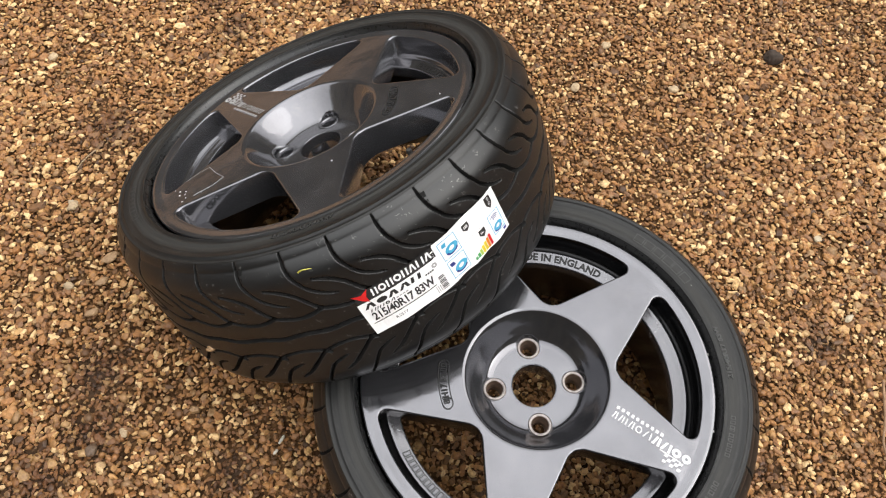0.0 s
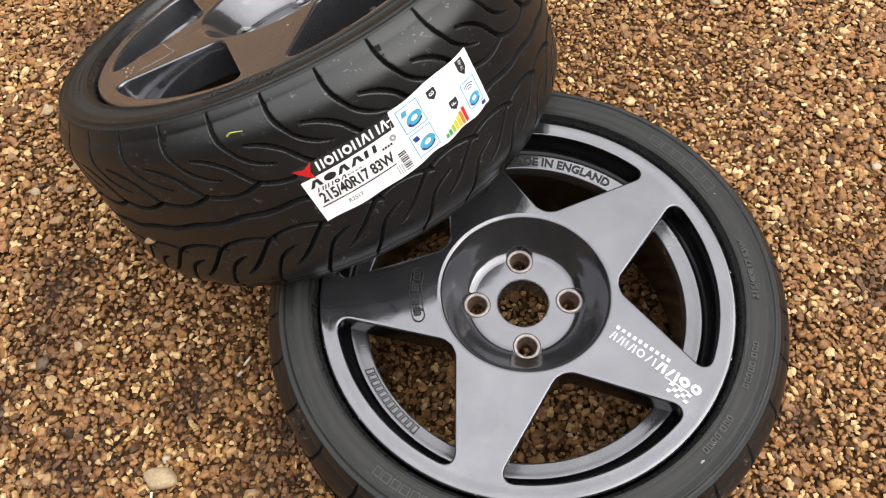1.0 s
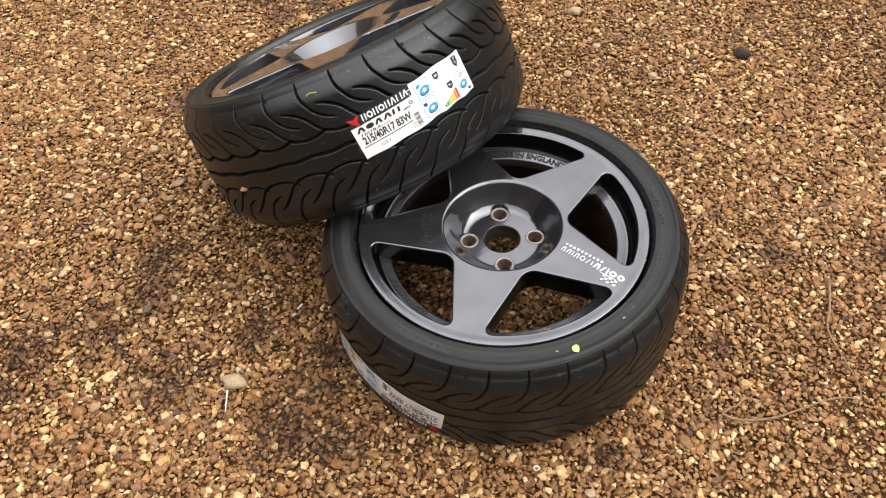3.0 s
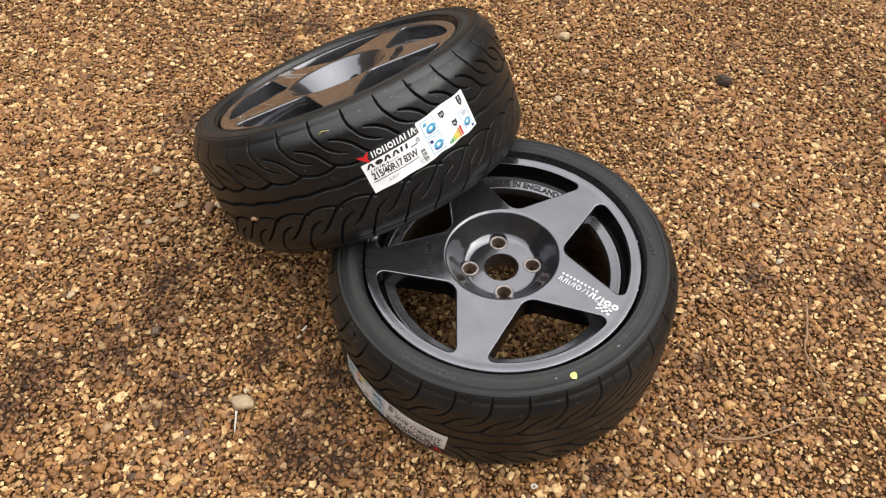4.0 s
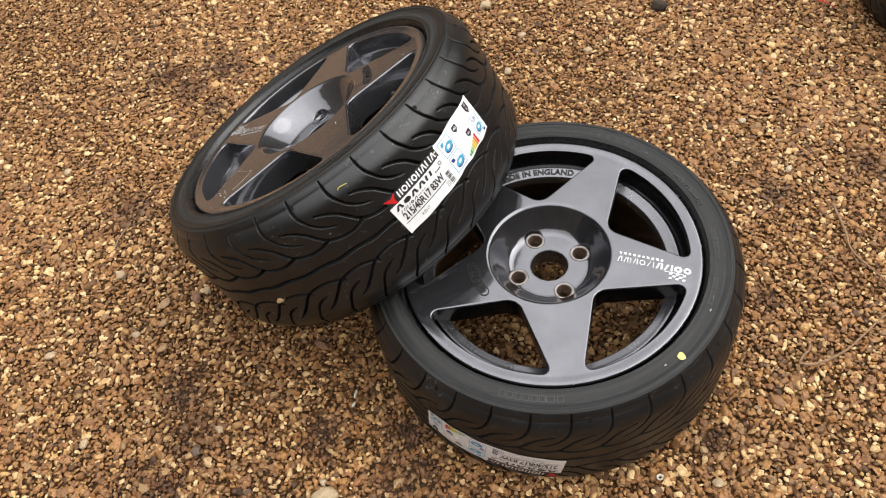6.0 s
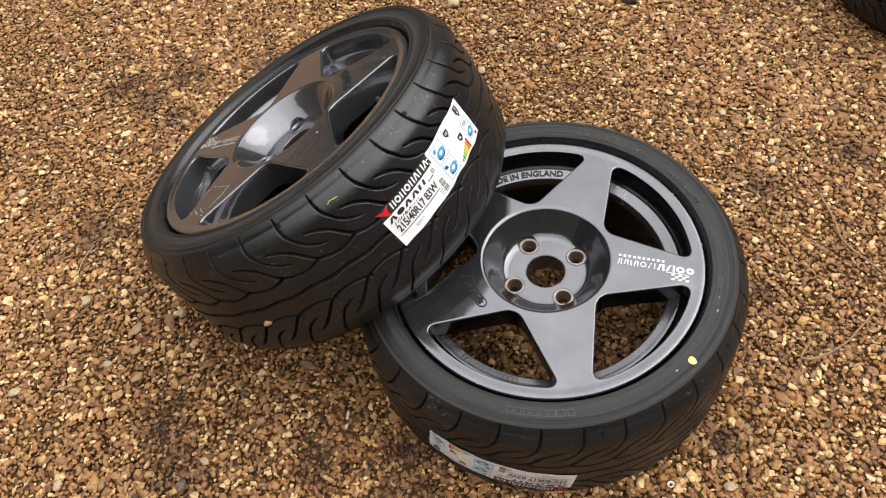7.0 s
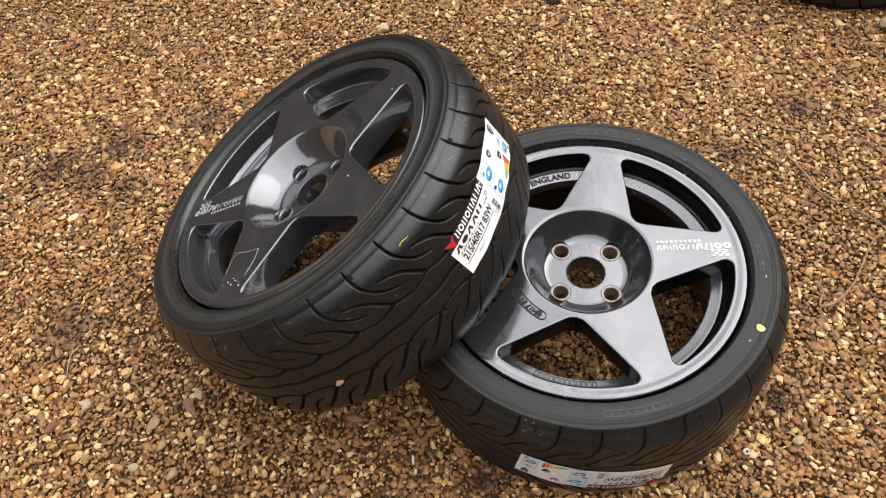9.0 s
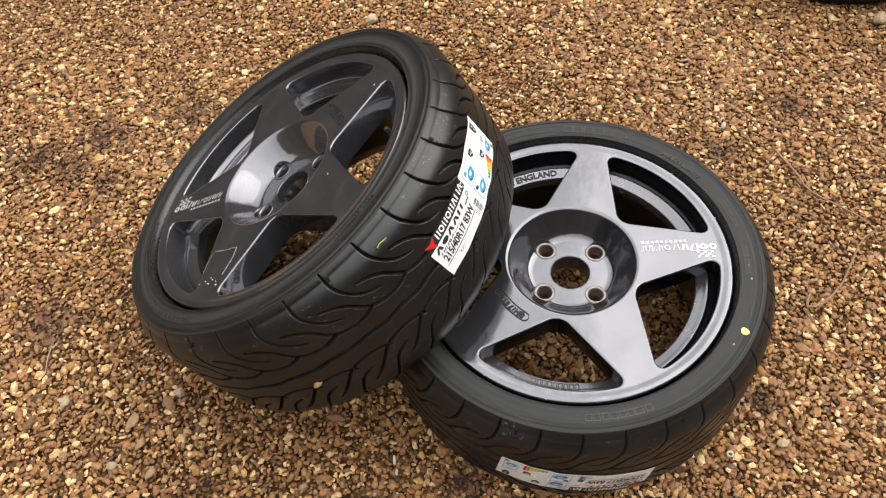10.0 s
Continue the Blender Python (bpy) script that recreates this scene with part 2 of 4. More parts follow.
        l.new(noise_tex(n, l, 85.0, 2, 0.5, at), hair.inputs[0])
        thin = n.new("ShaderNodeMath")
        thin.operation = "ABSOLUTE"
        l.new(hair.outputs[0], thin.inputs[0])
        streak = ramp(n, l, thin.outputs[0], [(0.0, (0.9,) * 3), (0.03, (0, 0, 0))]).outputs[0]
        streak = mix(n, l, 1.0, streak, ramp(n, l, noise_tex(n, l, 120.0, 2, 0.5, at), [(0.58, (0, 0, 0)), (0.66, (1, 1, 1))]).outputs[0], "MULTIPLY")
        worn = mix(n, l, mix(n, l, 1.0, streak, ramp(n, l, gate, [(0.42, (0, 0, 0)), (0.66, (1, 1, 1))]).outputs[0], "MULTIPLY"), mix(n, l, spot.outputs[0], tone, flecks), (0.19, 0.185, 0.174))
        edge = ramp(n, l, n.new("ShaderNodeNewGeometry").outputs["Pointiness"], [(0.53, (0, 0, 0)), (0.62, (0.6, 0.6, 0.6))]).outputs[0]
        edge = mix(n, l, 1.0, edge, ramp(n, l, dust, [(0.3, (0.2, 0.2, 0.2)), (0.65, (1, 1, 1))]).outputs[0], "MULTIPLY")
        l.new(mix(n, l, edge, worn, (0.06, 0.058, 0.054)), p.inputs["Base Color"])
    return m


GRAVEL, SOIL, FAR_GRAVEL = gravel_material(), soil_material(), far_gravel_material()
PAINT = paint_material("anthracite_paint", (0.104, 0.104, 0.114), 0.10, 0.01, 0.045, 0.16)
LEDGE = paint_material("dull_cast_paint", (0.115, 0.115, 0.124), 0.22, 0.02, 0.07, 0.2)
LEDGE.node_tree.nodes["Principled BSDF"].inputs["Coat Weight"].default_value = 0.1
# Dustier and lighter copy of the paint: its extra light is in the colour.
LIT_DUSTY = paint_material("lit_dusty_anthracite", (0.125, 0.125, 0.137), 0.09, 0.025, 0.095, 0.3)
# The wheel paint darkened: shade inside barrel and windows is put into the colour.
BARREL = speckled("shaded_barrel_paint", (0.010, 0.010, 0.0105), (0.022, 0.022, 0.023), 30, 0.22, metal=0.85)
FLANK = speckled("shaded_flank_paint", (0.016, 0.016, 0.017), (0.030, 0.030, 0.031), 20, 0.22, rough_spread=0.08, metal=0.85)
BARE = speckled("worn_bolt_seat", (0.17, 0.145, 0.13), (0.40, 0.36, 0.345), 140, 0.45, 0.0002, metal=0.35)
RUST = speckled("rusty_bore", (0.035, 0.021, 0.014), (0.14, 0.083, 0.052), 160, 0.7, 0.0004)
RUBBER = rubber_material("tread_rubber", (0.0036, 0.0038, 0.0041), (0.0095, 0.0097, 0.0101), 0.35, (0.26, 0.255, 0.24))
MATTE = speckled("matte_groove_rubber", (0.005, 0.005, 0.005), (0.011, 0.0105, 0.010), 40, 0.85, rough_spread=0.08)
MATTE.node_tree.nodes["Principled BSDF"].inputs["Specular IOR Level"].default_value = 0.15
RUBBER.node_tree.nodes["Principled BSDF"].inputs["Specular IOR Level"].default_value = 0.5
SIDE = rubber_material("sidewall_rubber", (0.0055, 0.0056, 0.0058), (0.0125, 0.0127, 0.0128), 0.50, (0.09, 0.088, 0.082), rings=True)
SIDE.node_tree.nodes["Principled BSDF"].inputs["Specular IOR Level"].default_value = 0.26
BEAD = speckled("glossy_bead_rubber", (0.008, 0.008, 0.0082), (0.018, 0.018, 0.018), 25, 0.30, 0.0004, rough_spread=0.16)
EMBOSS = speckled("raised_rubber", (0.015, 0.015, 0.0145), (0.036, 0.0355, 0.034), 60, 0.5)
WHITE = speckled("label_paper", (0.80, 0.80, 0.81), (0.87, 0.87, 0.87), 25, 0.25)
def crumpled(m, scale, depth):
    """Adds long shallow wrinkles to a paper's surface."""
    n, l = m.node_tree.nodes, m.node_tree.links
    bend = n.new("ShaderNodeMapping")
    bend.inputs["Scale"].default_value = (1.0, 1.0, 0.35)
    l.new(coords(n), bend.inputs["Vector"])
    bump(n, l, n["Principled BSDF"], noise_tex(n, l, scale, 3, 0.5, bend.outputs[0]), 0.5, depth)


crumpled(WHITE, 60.0, 0.006)
INK = speckled("black_ink", (0.012, 0.012, 0.013), (0.025, 0.025, 0.026), 40, 0.45)
RED = speckled("red_ink", (0.45, 0.0108, 0.0126), (0.612, 0.018, 0.018), 40, 0.45)
BLUE = speckled("blue_ink", (0.04, 0.27, 0.45), (0.09, 0.40, 0.58), 40, 0.45)
NAVY = speckled("navy_ink", (0.02, 0.03, 0.16), (0.03, 0.05, 0.24), 40, 0.45)
GREYINK = speckled("grey_ink", (0.25, 0.25, 0.25), (0.4, 0.4, 0.4), 40, 0.5)
GREEN = speckled("green_ink", (0.0608, 0.274, 0.0912), (0.0912, 0.35, 0.137), 40, 0.45)
LIME = speckled("lime_ink", (0.304, 0.456, 0.0608), (0.38, 0.532, 0.076), 40, 0.45)
YELLOW = speckled("yellow_ink", (0.608, 0.471, 0.0228), (0.684, 0.562, 0.038), 40, 0.45)
ORANGE = speckled("orange_ink", (0.57, 0.182, 0.0152), (0.646, 0.243, 0.0228), 40, 0.45)
DECAL = speckled("white_decal", (0.51, 0.51, 0.51), (0.663, 0.663, 0.663), 80, 0.4)
SCUFF = speckled("grey_scuff", (0.187, 0.187, 0.182), (0.33, 0.33, 0.319), 300, 0.7)
DECAL_DIM = speckled("dim_decal", (0.255, 0.255, 0.255), (0.425, 0.425, 0.425), 80, 0.4)
STONE = speckled("pale_stone", (0.252, 0.179, 0.105), (0.525, 0.399, 0.242), 60, 0.7, 0.0008)
WARMSTONE = speckled("tan_stone", (0.213, 0.122, 0.057), (0.395, 0.251, 0.129), 90, 0.65, 0.0008)
REDSTONE = speckled("red_brown_stone", (0.152, 0.0722, 0.038), (0.274, 0.144, 0.0798), 90, 0.7, 0.0008)
GREYSTONE = speckled("dark_grey_stone", (0.0684, 0.0418, 0.0243), (0.152, 0.0988, 0.0608), 90, 0.6, 0.0008)
PALESTONE = speckled("white_stone", (0.319, 0.258, 0.167), (0.517, 0.441, 0.319), 90, 0.6, 0.0006)
DARKSTONE = speckled("dark_earth", (0.0228, 0.0152, 0.00988), (0.0532, 0.0342, 0.0228), 60, 0.9, 0.001)
TWIG = speckled("dry_twig", (0.15, 0.080, 0.042), (0.33, 0.205, 0.115), 120, 0.75, 0.0005)
PALEWOOD = speckled("pale_stick", (0.471, 0.441, 0.38), (0.608, 0.585, 0.532), 80, 0.6)
DRYLEAF = speckled("dull_yellow_leaf", (0.228, 0.152, 0.038), (0.365, 0.258, 0.076), 80, 0.6)
LEAF = speckled("yellow_leaf", (0.304, 0.274, 0.038), (0.471, 0.441, 0.0912), 80, 0.5)
PAINTDOT = speckled("yellow_paint_dot", (0.55, 0.54, 0.05), (0.78, 0.77, 0.30), 160, 0.5)
SURROUND = speckled("dark_surround", (0.005, 0.006, 0.003), (0.12, 0.095, 0.058), 0.9, 0.9)
VALVE = speckled("black_rubber_valve", (0.015, 0.015, 0.015), (0.03, 0.03, 0.03), 90, 0.5)


# ---- mesh helpers ----
def mesh_of(name, verts, faces, mat, smooth=True):
    me = bpy.data.meshes.new(name)
    me.from_pydata(np.asarray(verts, float).tolist(), [], [tuple(int(i) for i in f) for f in faces])
    me.materials.append(mat)
    me.polygons.foreach_set("use_smooth", [smooth] * len(me.polygons))
    me.update()
    return me


def grid_faces(rows, cols, wrap=False):
    """Quads of a grid with that many rows and columns; wrap: the last row meets the first."""
    i, j = np.meshgrid(np.arange(rows if wrap else rows - 1), np.arange(cols - 1), indexing="ij")
    k = (i + 1) % rows
    return np.stack([i * cols + j, k * cols + j, k * cols + j + 1, i * cols + j + 1], -1).reshape(-1, 4)


def turned(name, profile, mat, steps=128, closed=False):
    """A body turned about z from (radius, height) pairs."""
    prof = np.array(list(profile) + ([profile[0]] if closed else []), float)
    a = np.arange(steps) * 2 * np.pi / steps
    v = np.stack([np.outer(np.cos(a), prof[:, 0]), np.outer(np.sin(a), prof[:, 0]), np.tile(prof[:, 1], (steps, 1))], -1).reshape(-1, 3)
    return mesh_of(name, v, grid_faces(steps, len(prof), True), mat)


def part(name, me, parent, label="", at=None):
    ob = new(name, me)
    ob.parent = parent
    if at is not None:
        ob.matrix_basis = at
    return tagged(ob, label=label) if label else ob


def rounded(points, radius=0.002, steps=4):
    """A profile with its inner corners rounded."""
    out = [Vector(points[0])]
    for a, b, c in zip(points, points[1:], points[2:]):
        a, b, c = Vector(a), Vector(b), Vector(c)
        r = min(radius, (a - b).length * 0.45, (c - b).length * 0.45)
        p, q = b + (a - b).normalized() * r, b + (c - b).normalized() * r
        for k in range(steps + 1):
            t = k / steps
            out.append(p * (1 - t) ** 2 + b * 2 * t * (1 - t) + q * t ** 2)
    out.append(Vector(points[-1]))
    return [(v.x, v.y) for v in out]


def flat_text(text, size, space=1.0, bold=0.0, raised=0.0):
    """Filled letters in the xy plane, centred: vertices and triangles."""
    cu = bpy.data.curves.new("letters", "FONT")
    cu.body, cu.size, cu.align_x, cu.align_y, cu.space_character, cu.resolution_u = text, size, "CENTER", "CENTER", space, 3
    cu.offset, cu.extrude = bold, raised
    ob = new("letters", cu)
    me = bpy.data.meshes.new_from_object(ob.evaluated_get(bpy.context.evaluated_depsgraph_get()))
    verts, faces = [tuple(v.co) for v in me.vertices], [tuple(p.vertices) for p in me.polygons]
    bpy.data.objects.remove(ob), bpy.data.curves.remove(cu), bpy.data.meshes.remove(me)
    return verts, faces


def cut_fine(verts, faces, step):
    """The same flat faces split so that no edge is longer than step along x."""
    bm = bmesh.new()
    vs = [bm.verts.new(v) for v in verts]
    for f in faces:
        bm.faces.new([vs[i] for i in f])
    xs = [v[0] for v in verts]
    x = min(xs) + step
    while x < max(xs):
        bmesh.ops.bisect_plane(bm, geom=bm.verts[:] + bm.edges[:] + bm.faces[:], plane_co=(x, 0, 0), plane_no=(1, 0, 0))
        x += step
    bm.verts.index_update()
    out = [tuple(v.co) for v in bm.verts], [tuple(v.index for v in f.verts) for f in bm.faces]
    bm.free()
    return out


def box_shape(x0, y0, x1, y1, slant=0.0):
    return [(x0, y0, 0), (x1, y0, 0), (x1 + slant, y1, 0), (x0 + slant, y1, 0)], [(0, 1, 2, 3)]


def ring_shape(x0, y0, x1, y1, w):
    """A rectangular outline."""
    o, i = [(x0, y0, 0), (x1, y0, 0), (x1, y1, 0), (x0, y1, 0)], [(x0 + w, y0 + w, 0), (x1 - w, y0 + w, 0), (x1 - w, y1 - w, 0), (x0 + w, y1 - w, 0)]
    return o + i, [(k, (k + 1) % 4, 4 + (k + 1) % 4, 4 + k) for k in range(4)]


def arc_shape(cx, cy, r0, r1, a0, a1, steps=14):
    a = [radians(a0 + (a1 - a0) * k / steps) for k in range(steps + 1)]
    v = [(cx + r * math.cos(t), cy + r * math.sin(t), 0) for t in a for r in (r0, r1)]
    return v, [(2 * k, 2 * k + 1, 2 * k + 3, 2 * k + 2) for k in range(steps)]


# ---- the wheel: measures in metres; z = 0 is the plane of the outer lip, the face looks to +z ----
R_LIP, FACE, R_WINDOW, EDGE = 0.2345, -0.008, 0.2156, 0.0024
TREAD_R = 0.3015
PITCHES = 32
BOLT_R, BOLTS = 0.0545, (36, 126, 216, 306)


def window_gap(x, y):
    """Distance from a rounded three-cornered window whose middle lies along +x (inside: minus)."""
    rho, half, apex = 0.0228, radians(51.5), 0.1301
    px, py = x - apex, np.abs(y)
    along = px * math.cos(half) + py * math.sin(half)
    side = -px * math.sin(half) + py * math.cos(half)
    wedge = np.where(along > 0, side, np.hypot(px, py)) - rho
    disc = np.hypot(x, y) - R_WINDOW
    k = 0.0165
    return np.where((wedge > -k) & (disc > -k), np.hypot(wedge + k, disc + k) - k, np.maximum(wedge, disc))


def ring_height(r):
    """How far the face stands up towards the lip: a shallow dish, then a rounded edge."""
    rise, fall = np.clip((r - 0.2180) / 0.0115, 0, 1), np.clip((r - 0.2295) / 0.0050, 0, 1)
    return 0.0013 * rise * rise * (3 - 2 * rise) - 0.0010 * fall * fall


def spoke_mesh():
    """One fifth of the star: from the bowl's edge to the lip, its middle along +x, with rounded edges and deep flanks."""
    rs = np.r_[np.linspace(0.1005, 0.108, 8), np.linspace(0.1092, 0.135, 24), np.linspace(0.139, 0.198, 18), R_WINDOW - 0.0001 - 0.0161 * np.linspace(1, 0, 34) ** 2]
    across = 31
    fan = np.linspace(0, radians(36), 1441)
    half = []
    for r in rs:
        t = fan
        gap = window_gap(r * np.cos(radians(36) - t), r * np.sin(radians(36) - t))
        hit = np.nonzero(gap < 0)[0]
        half.append(t[hit[0]] if len(hit) else radians(36))
    half = np.array(half)
    u = np.linspace(-1, 1, across)
    u = np.sign(u) * (1 - (1 - np.abs(u)) ** 1.9)
    ang = half[:, None] * u[None]
    x, y = rs[:, None] * np.cos(ang), rs[:, None] * np.sin(ang)
    t = radians(36) - np.abs(ang)
    gap = window_gap(rs[:, None] * np.cos(t), rs[:, None] * np.sin(t))

    def height(r, gap):
        d = np.clip(gap, 0, EDGE)
        return FACE + ring_height(r) - (EDGE - np.sqrt(np.maximum(EDGE * EDGE - (EDGE - d) ** 2, 0)))

    z = height(rs[:, None], gap)
    top = np.stack([x, y, z], -1).reshape(-1, 3)
    n, m = len(rs), across
    verts = [top]
    faces = [grid_faces(n, m)]
    at = n * m
    for col in (0, m - 1):
        rim = top.reshape(n, m, 3)[:, col]
        deep = []
        open_side = half < radians(35.99)
        for drop, pull in ((0.010, 0.0), (0.024, 0.015), (0.042, 0.055)):
            at_angle = ang[:, col] * np.where(open_side, 1 - pull, 1)
            deep.append(np.stack([rs * np.cos(at_angle), rs * np.sin(at_angle), np.full(n, FACE - drop)], -1))
        strip = np.stack([rim] + deep, 1)
        verts.append(strip.reshape(-1, 3))
        f = grid_faces(n, 4) + at
        faces.append(f if col == 0 else f[:, ::-1])
        at += n * 4
    back_angle = ang * np.where(half < radians(35.99), 0.945, 1)[:, None]
    back = np.stack([rs[:, None] * np.cos(back_angle), rs[:, None] * np.sin(back_angle), np.full(ang.shape, FACE - 0.042)], -1).reshape(-1, 3)
    verts.append(back)
    faces.append(grid_faces(n, m)[:, ::-1] + at)
    at += n * m
    # this fifth of the ring that joins the spokes
    rr = np.r_[R_WINDOW + np.array([-0.0001, 0.0001, 0.0003, 0.0006, 0.0010, 0.0015, 0.0021]), np.linspace(0.2182, 0.2262, 14)]
    turn = np.linspace(radians(-36), radians(36), 145)
    off = radians(36) - np.abs(turn)
    outer = height(rr[:, None], window_gap(rr[:, None] * np.cos(off), rr[:, None] * np.sin(off)))
    verts.append(np.stack([rr[:, None] * np.cos(turn), rr[:, None] * np.sin(turn), outer], -1).reshape(-1, 3))
    faces.append(grid_faces(len(rr), 145) + at)
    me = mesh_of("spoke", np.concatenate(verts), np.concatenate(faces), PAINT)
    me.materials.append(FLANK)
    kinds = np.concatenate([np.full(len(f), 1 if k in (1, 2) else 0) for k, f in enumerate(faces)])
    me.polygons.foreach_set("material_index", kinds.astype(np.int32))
    return me


def bowl_mesh():
    """The dished centre: a cone between the face and the flat floor, with a round pocket cut for each bolt."""
    prof = rounded([(0.1030, -0.0004), (0.0995, 0.0002), (0.0955, -0.0014), (0.0915, -0.0062), (0.0800, -0.0215), (0.0705, -0.0325), (0.0655, -0.0370), (0.0615, -0.0389), (0.0575, -0.0395)], 0.005, 5)
    path = np.array(prof)
    run = np.r_[0, np.cumsum(np.hypot(*np.diff(path, axis=0).T))]
    along = np.linspace(0, run[-1], 70)
    r, z = np.interp(along, run, path[:, 0]), np.interp(along, run, path[:, 1])
    a = np.arange(360) * 2 * np.pi / 360
    R, A = np.meshgrid(r, a)
    Z = np.tile(z, (360, 1))
    X, Y = R * np.cos(A), R * np.sin(A)
    gap = np.min([np.hypot(X - BOLT_R * math.cos(radians(b)), Y - BOLT_R * math.sin(radians(b))) for b in BOLTS], 0)
    Z = np.where(gap < 0.0168, np.minimum(Z, -0.0398), Z) + FACE
    v = np.stack([X, Y, Z], -1).reshape(-1, 3)
    f = grid_faces(360, len(r), True)
    f = f[gap.reshape(-1)[f].min(1) > 0.0162]
    return mesh_of("hub_bowl", v, f, PAINT)


def holed_disc(name, outer, holes, top, thick, mat):
    """A flat disc with round holes through it."""
    cu = bpy.data.curves.new(name, "CURVE")
    cu.dimensions, cu.fill_mode, cu.extrude = "2D", "BOTH", thick / 2
    for cx, cy, r in [(0, 0, outer)] + holes:
        s = cu.splines.new("POLY")
        s.points.add(63)
        s.use_cyclic_u = True
        for k, p in enumerate(s.points):
            a = 2 * math.pi * k / 64
            p.co = (cx + r * math.cos(a), cy + r * math.sin(a), 0, 1)
    ob = new(name, cu)
    me = bpy.data.meshes.new_from_object(ob.evaluated_get(bpy.context.evaluated_depsgraph_get()))
    bpy.data.objects.remove(ob), bpy.data.curves.remove(cu)
    bm = bmesh.new()
    bm.from_mesh(me)
    bmesh.ops.remove_doubles(bm, verts=bm.verts[:], dist=1e-5)
    bm.to_mesh(me), bm.free()
    me.transform(Matrix.Translation((0, 0, top - thick / 2)))
    me.materials.clear()
    me.materials.append(mat)
    me.polygons.foreach_set("use_smooth", [False] * len(me.polygons))
    return me


def tread_radius(z):
    m = np.abs((z + 0.112) / 0.100)
    return TREAD_R - 0.0035 * m ** 2 - 0.012 * np.clip((m - 0.72) / 0.28, 0, 1) ** 2.2 - 0.0058 * np.clip((m - 0.97) / 0.124, 0, 1) ** 2


# grooves of one pitch: (millimetres round, millimetres in from the lip), half width, depth
GROOVES = [
    ([(0, -1), (0.3, -14), (3, -25), (9, -36), (18, -49), (32, -59), (47, -65)], 1.7, 7.5, 1),
    ([(26, -36.5), (42, -42), (58, -53), (69, -67), (79, -77), (93, -82.5), (109, -85), (123, -83.5), (137, -79)], 2.1, 8.0, 0),
    ([(-34, -222), (-30, -211), (-20, -193), (-11, -178), (-3, -169), (8, -163), (19, -159)], 1.7, 7.5, 1),
    ([(-52, -184), (-40, -177), (-30, -168), (-18, -156), (-8, -146.5), (4, -141), (18, -138), (34, -138), (50, -142), (60, -147)], 1.9, 8.0, 0),
]


def soft_line(points):
    """Points along a smooth curve through the given ones."""
    p = np.array([(2 * points[0][0] - points[1][0], 2 * points[0][1] - points[1][1])] + points + [(2 * points[-1][0] - points[-2][0], 2 * points[-1][1] - points[-2][1])], float)
    out = []
    for a, b, c, d in zip(p, p[1:], p[2:], p[3:]):
        for t in np.linspace(0, 1, 9)[:-1]:
            out.append(0.5 * (2 * b + (c - a) * t + (2 * a - 5 * b + 4 * c - d) * t * t + (3 * b - 3 * c + d - a) * t ** 3))
    return np.array(out + [p[-2]])


def grooved(s, z, pitch, cell):
    """Tread pattern over one repeating pitch, in millimetres: the grid moved so that its points lie along the grooves' edges, and the depth."""
    near, wide, deep = np.full(s.shape, 1e9), np.ones(s.shape), np.zeros(s.shape)
    ds, dz = np.zeros(s.shape), np.zeros(s.shape)
    for points, half, depth, ends in GROOVES:
        line = soft_line(points)
        for shift in (-3, -2, -1, 0, 1, 2, 3):
            for (ax, ay), (bx, by), t0 in zip(line, line[1:], np.linspace(0, 1, len(line) - 1)):
                ax2, bx2 = ax + shift * pitch, bx + shift * pitch
                if max(ax2, bx2) < -9 or min(ax2, bx2) > pitch + 9:
                    continue
                ex, ey = bx2 - ax2, by - ay
                t = np.clip(((s - ax2) * ex + (z - ay) * ey) / (ex * ex + ey * ey + 1e-9), 0, 1)
                w = half * (0.35 + 0.65 * min(1, 5 * t0 + 0.3) * (min(1, 4.0 * (1 - t0) + 0.1) if ends else 1))
                gx, gz = s - ax2 - t * ex, z - ay - t * ey
                d = np.hypot(gx, gz)
                hit = d / w < near / wide
                near, wide, deep = np.where(hit, d, near), np.where(hit, w, wide), np.where(hit, depth, deep)
                ds, dz = np.where(hit, gx, ds), np.where(hit, gz, dz)
    mid = -111 - 1.2 * np.sin(2 * np.pi * s / pitch)
    hit = np.abs(z - mid) / 2.8 < near / wide
    near, wide, deep = np.where(hit, np.abs(z - mid), near), np.where(hit, 2.8, wide), np.where(hit, 8.0, deep)
    ds, dz = np.where(hit, 0, ds), np.where(hit, z - mid, dz)
    top, foot = wide * 1.1 + 0.25, np.maximum(wide * 1.1 - 0.75, 0.2)
    goal = np.where(np.abs(near - top) < 0.52 * cell, top, np.where(np.abs(near - foot) < 0.52 * cell, foot, near))
    move = (goal - near) / np.maximum(near, 1e-6)
    fall = np.clip((top - goal) / (top - foot), 0, 1)
    return s + ds * move, z + dz * move, deep * fall


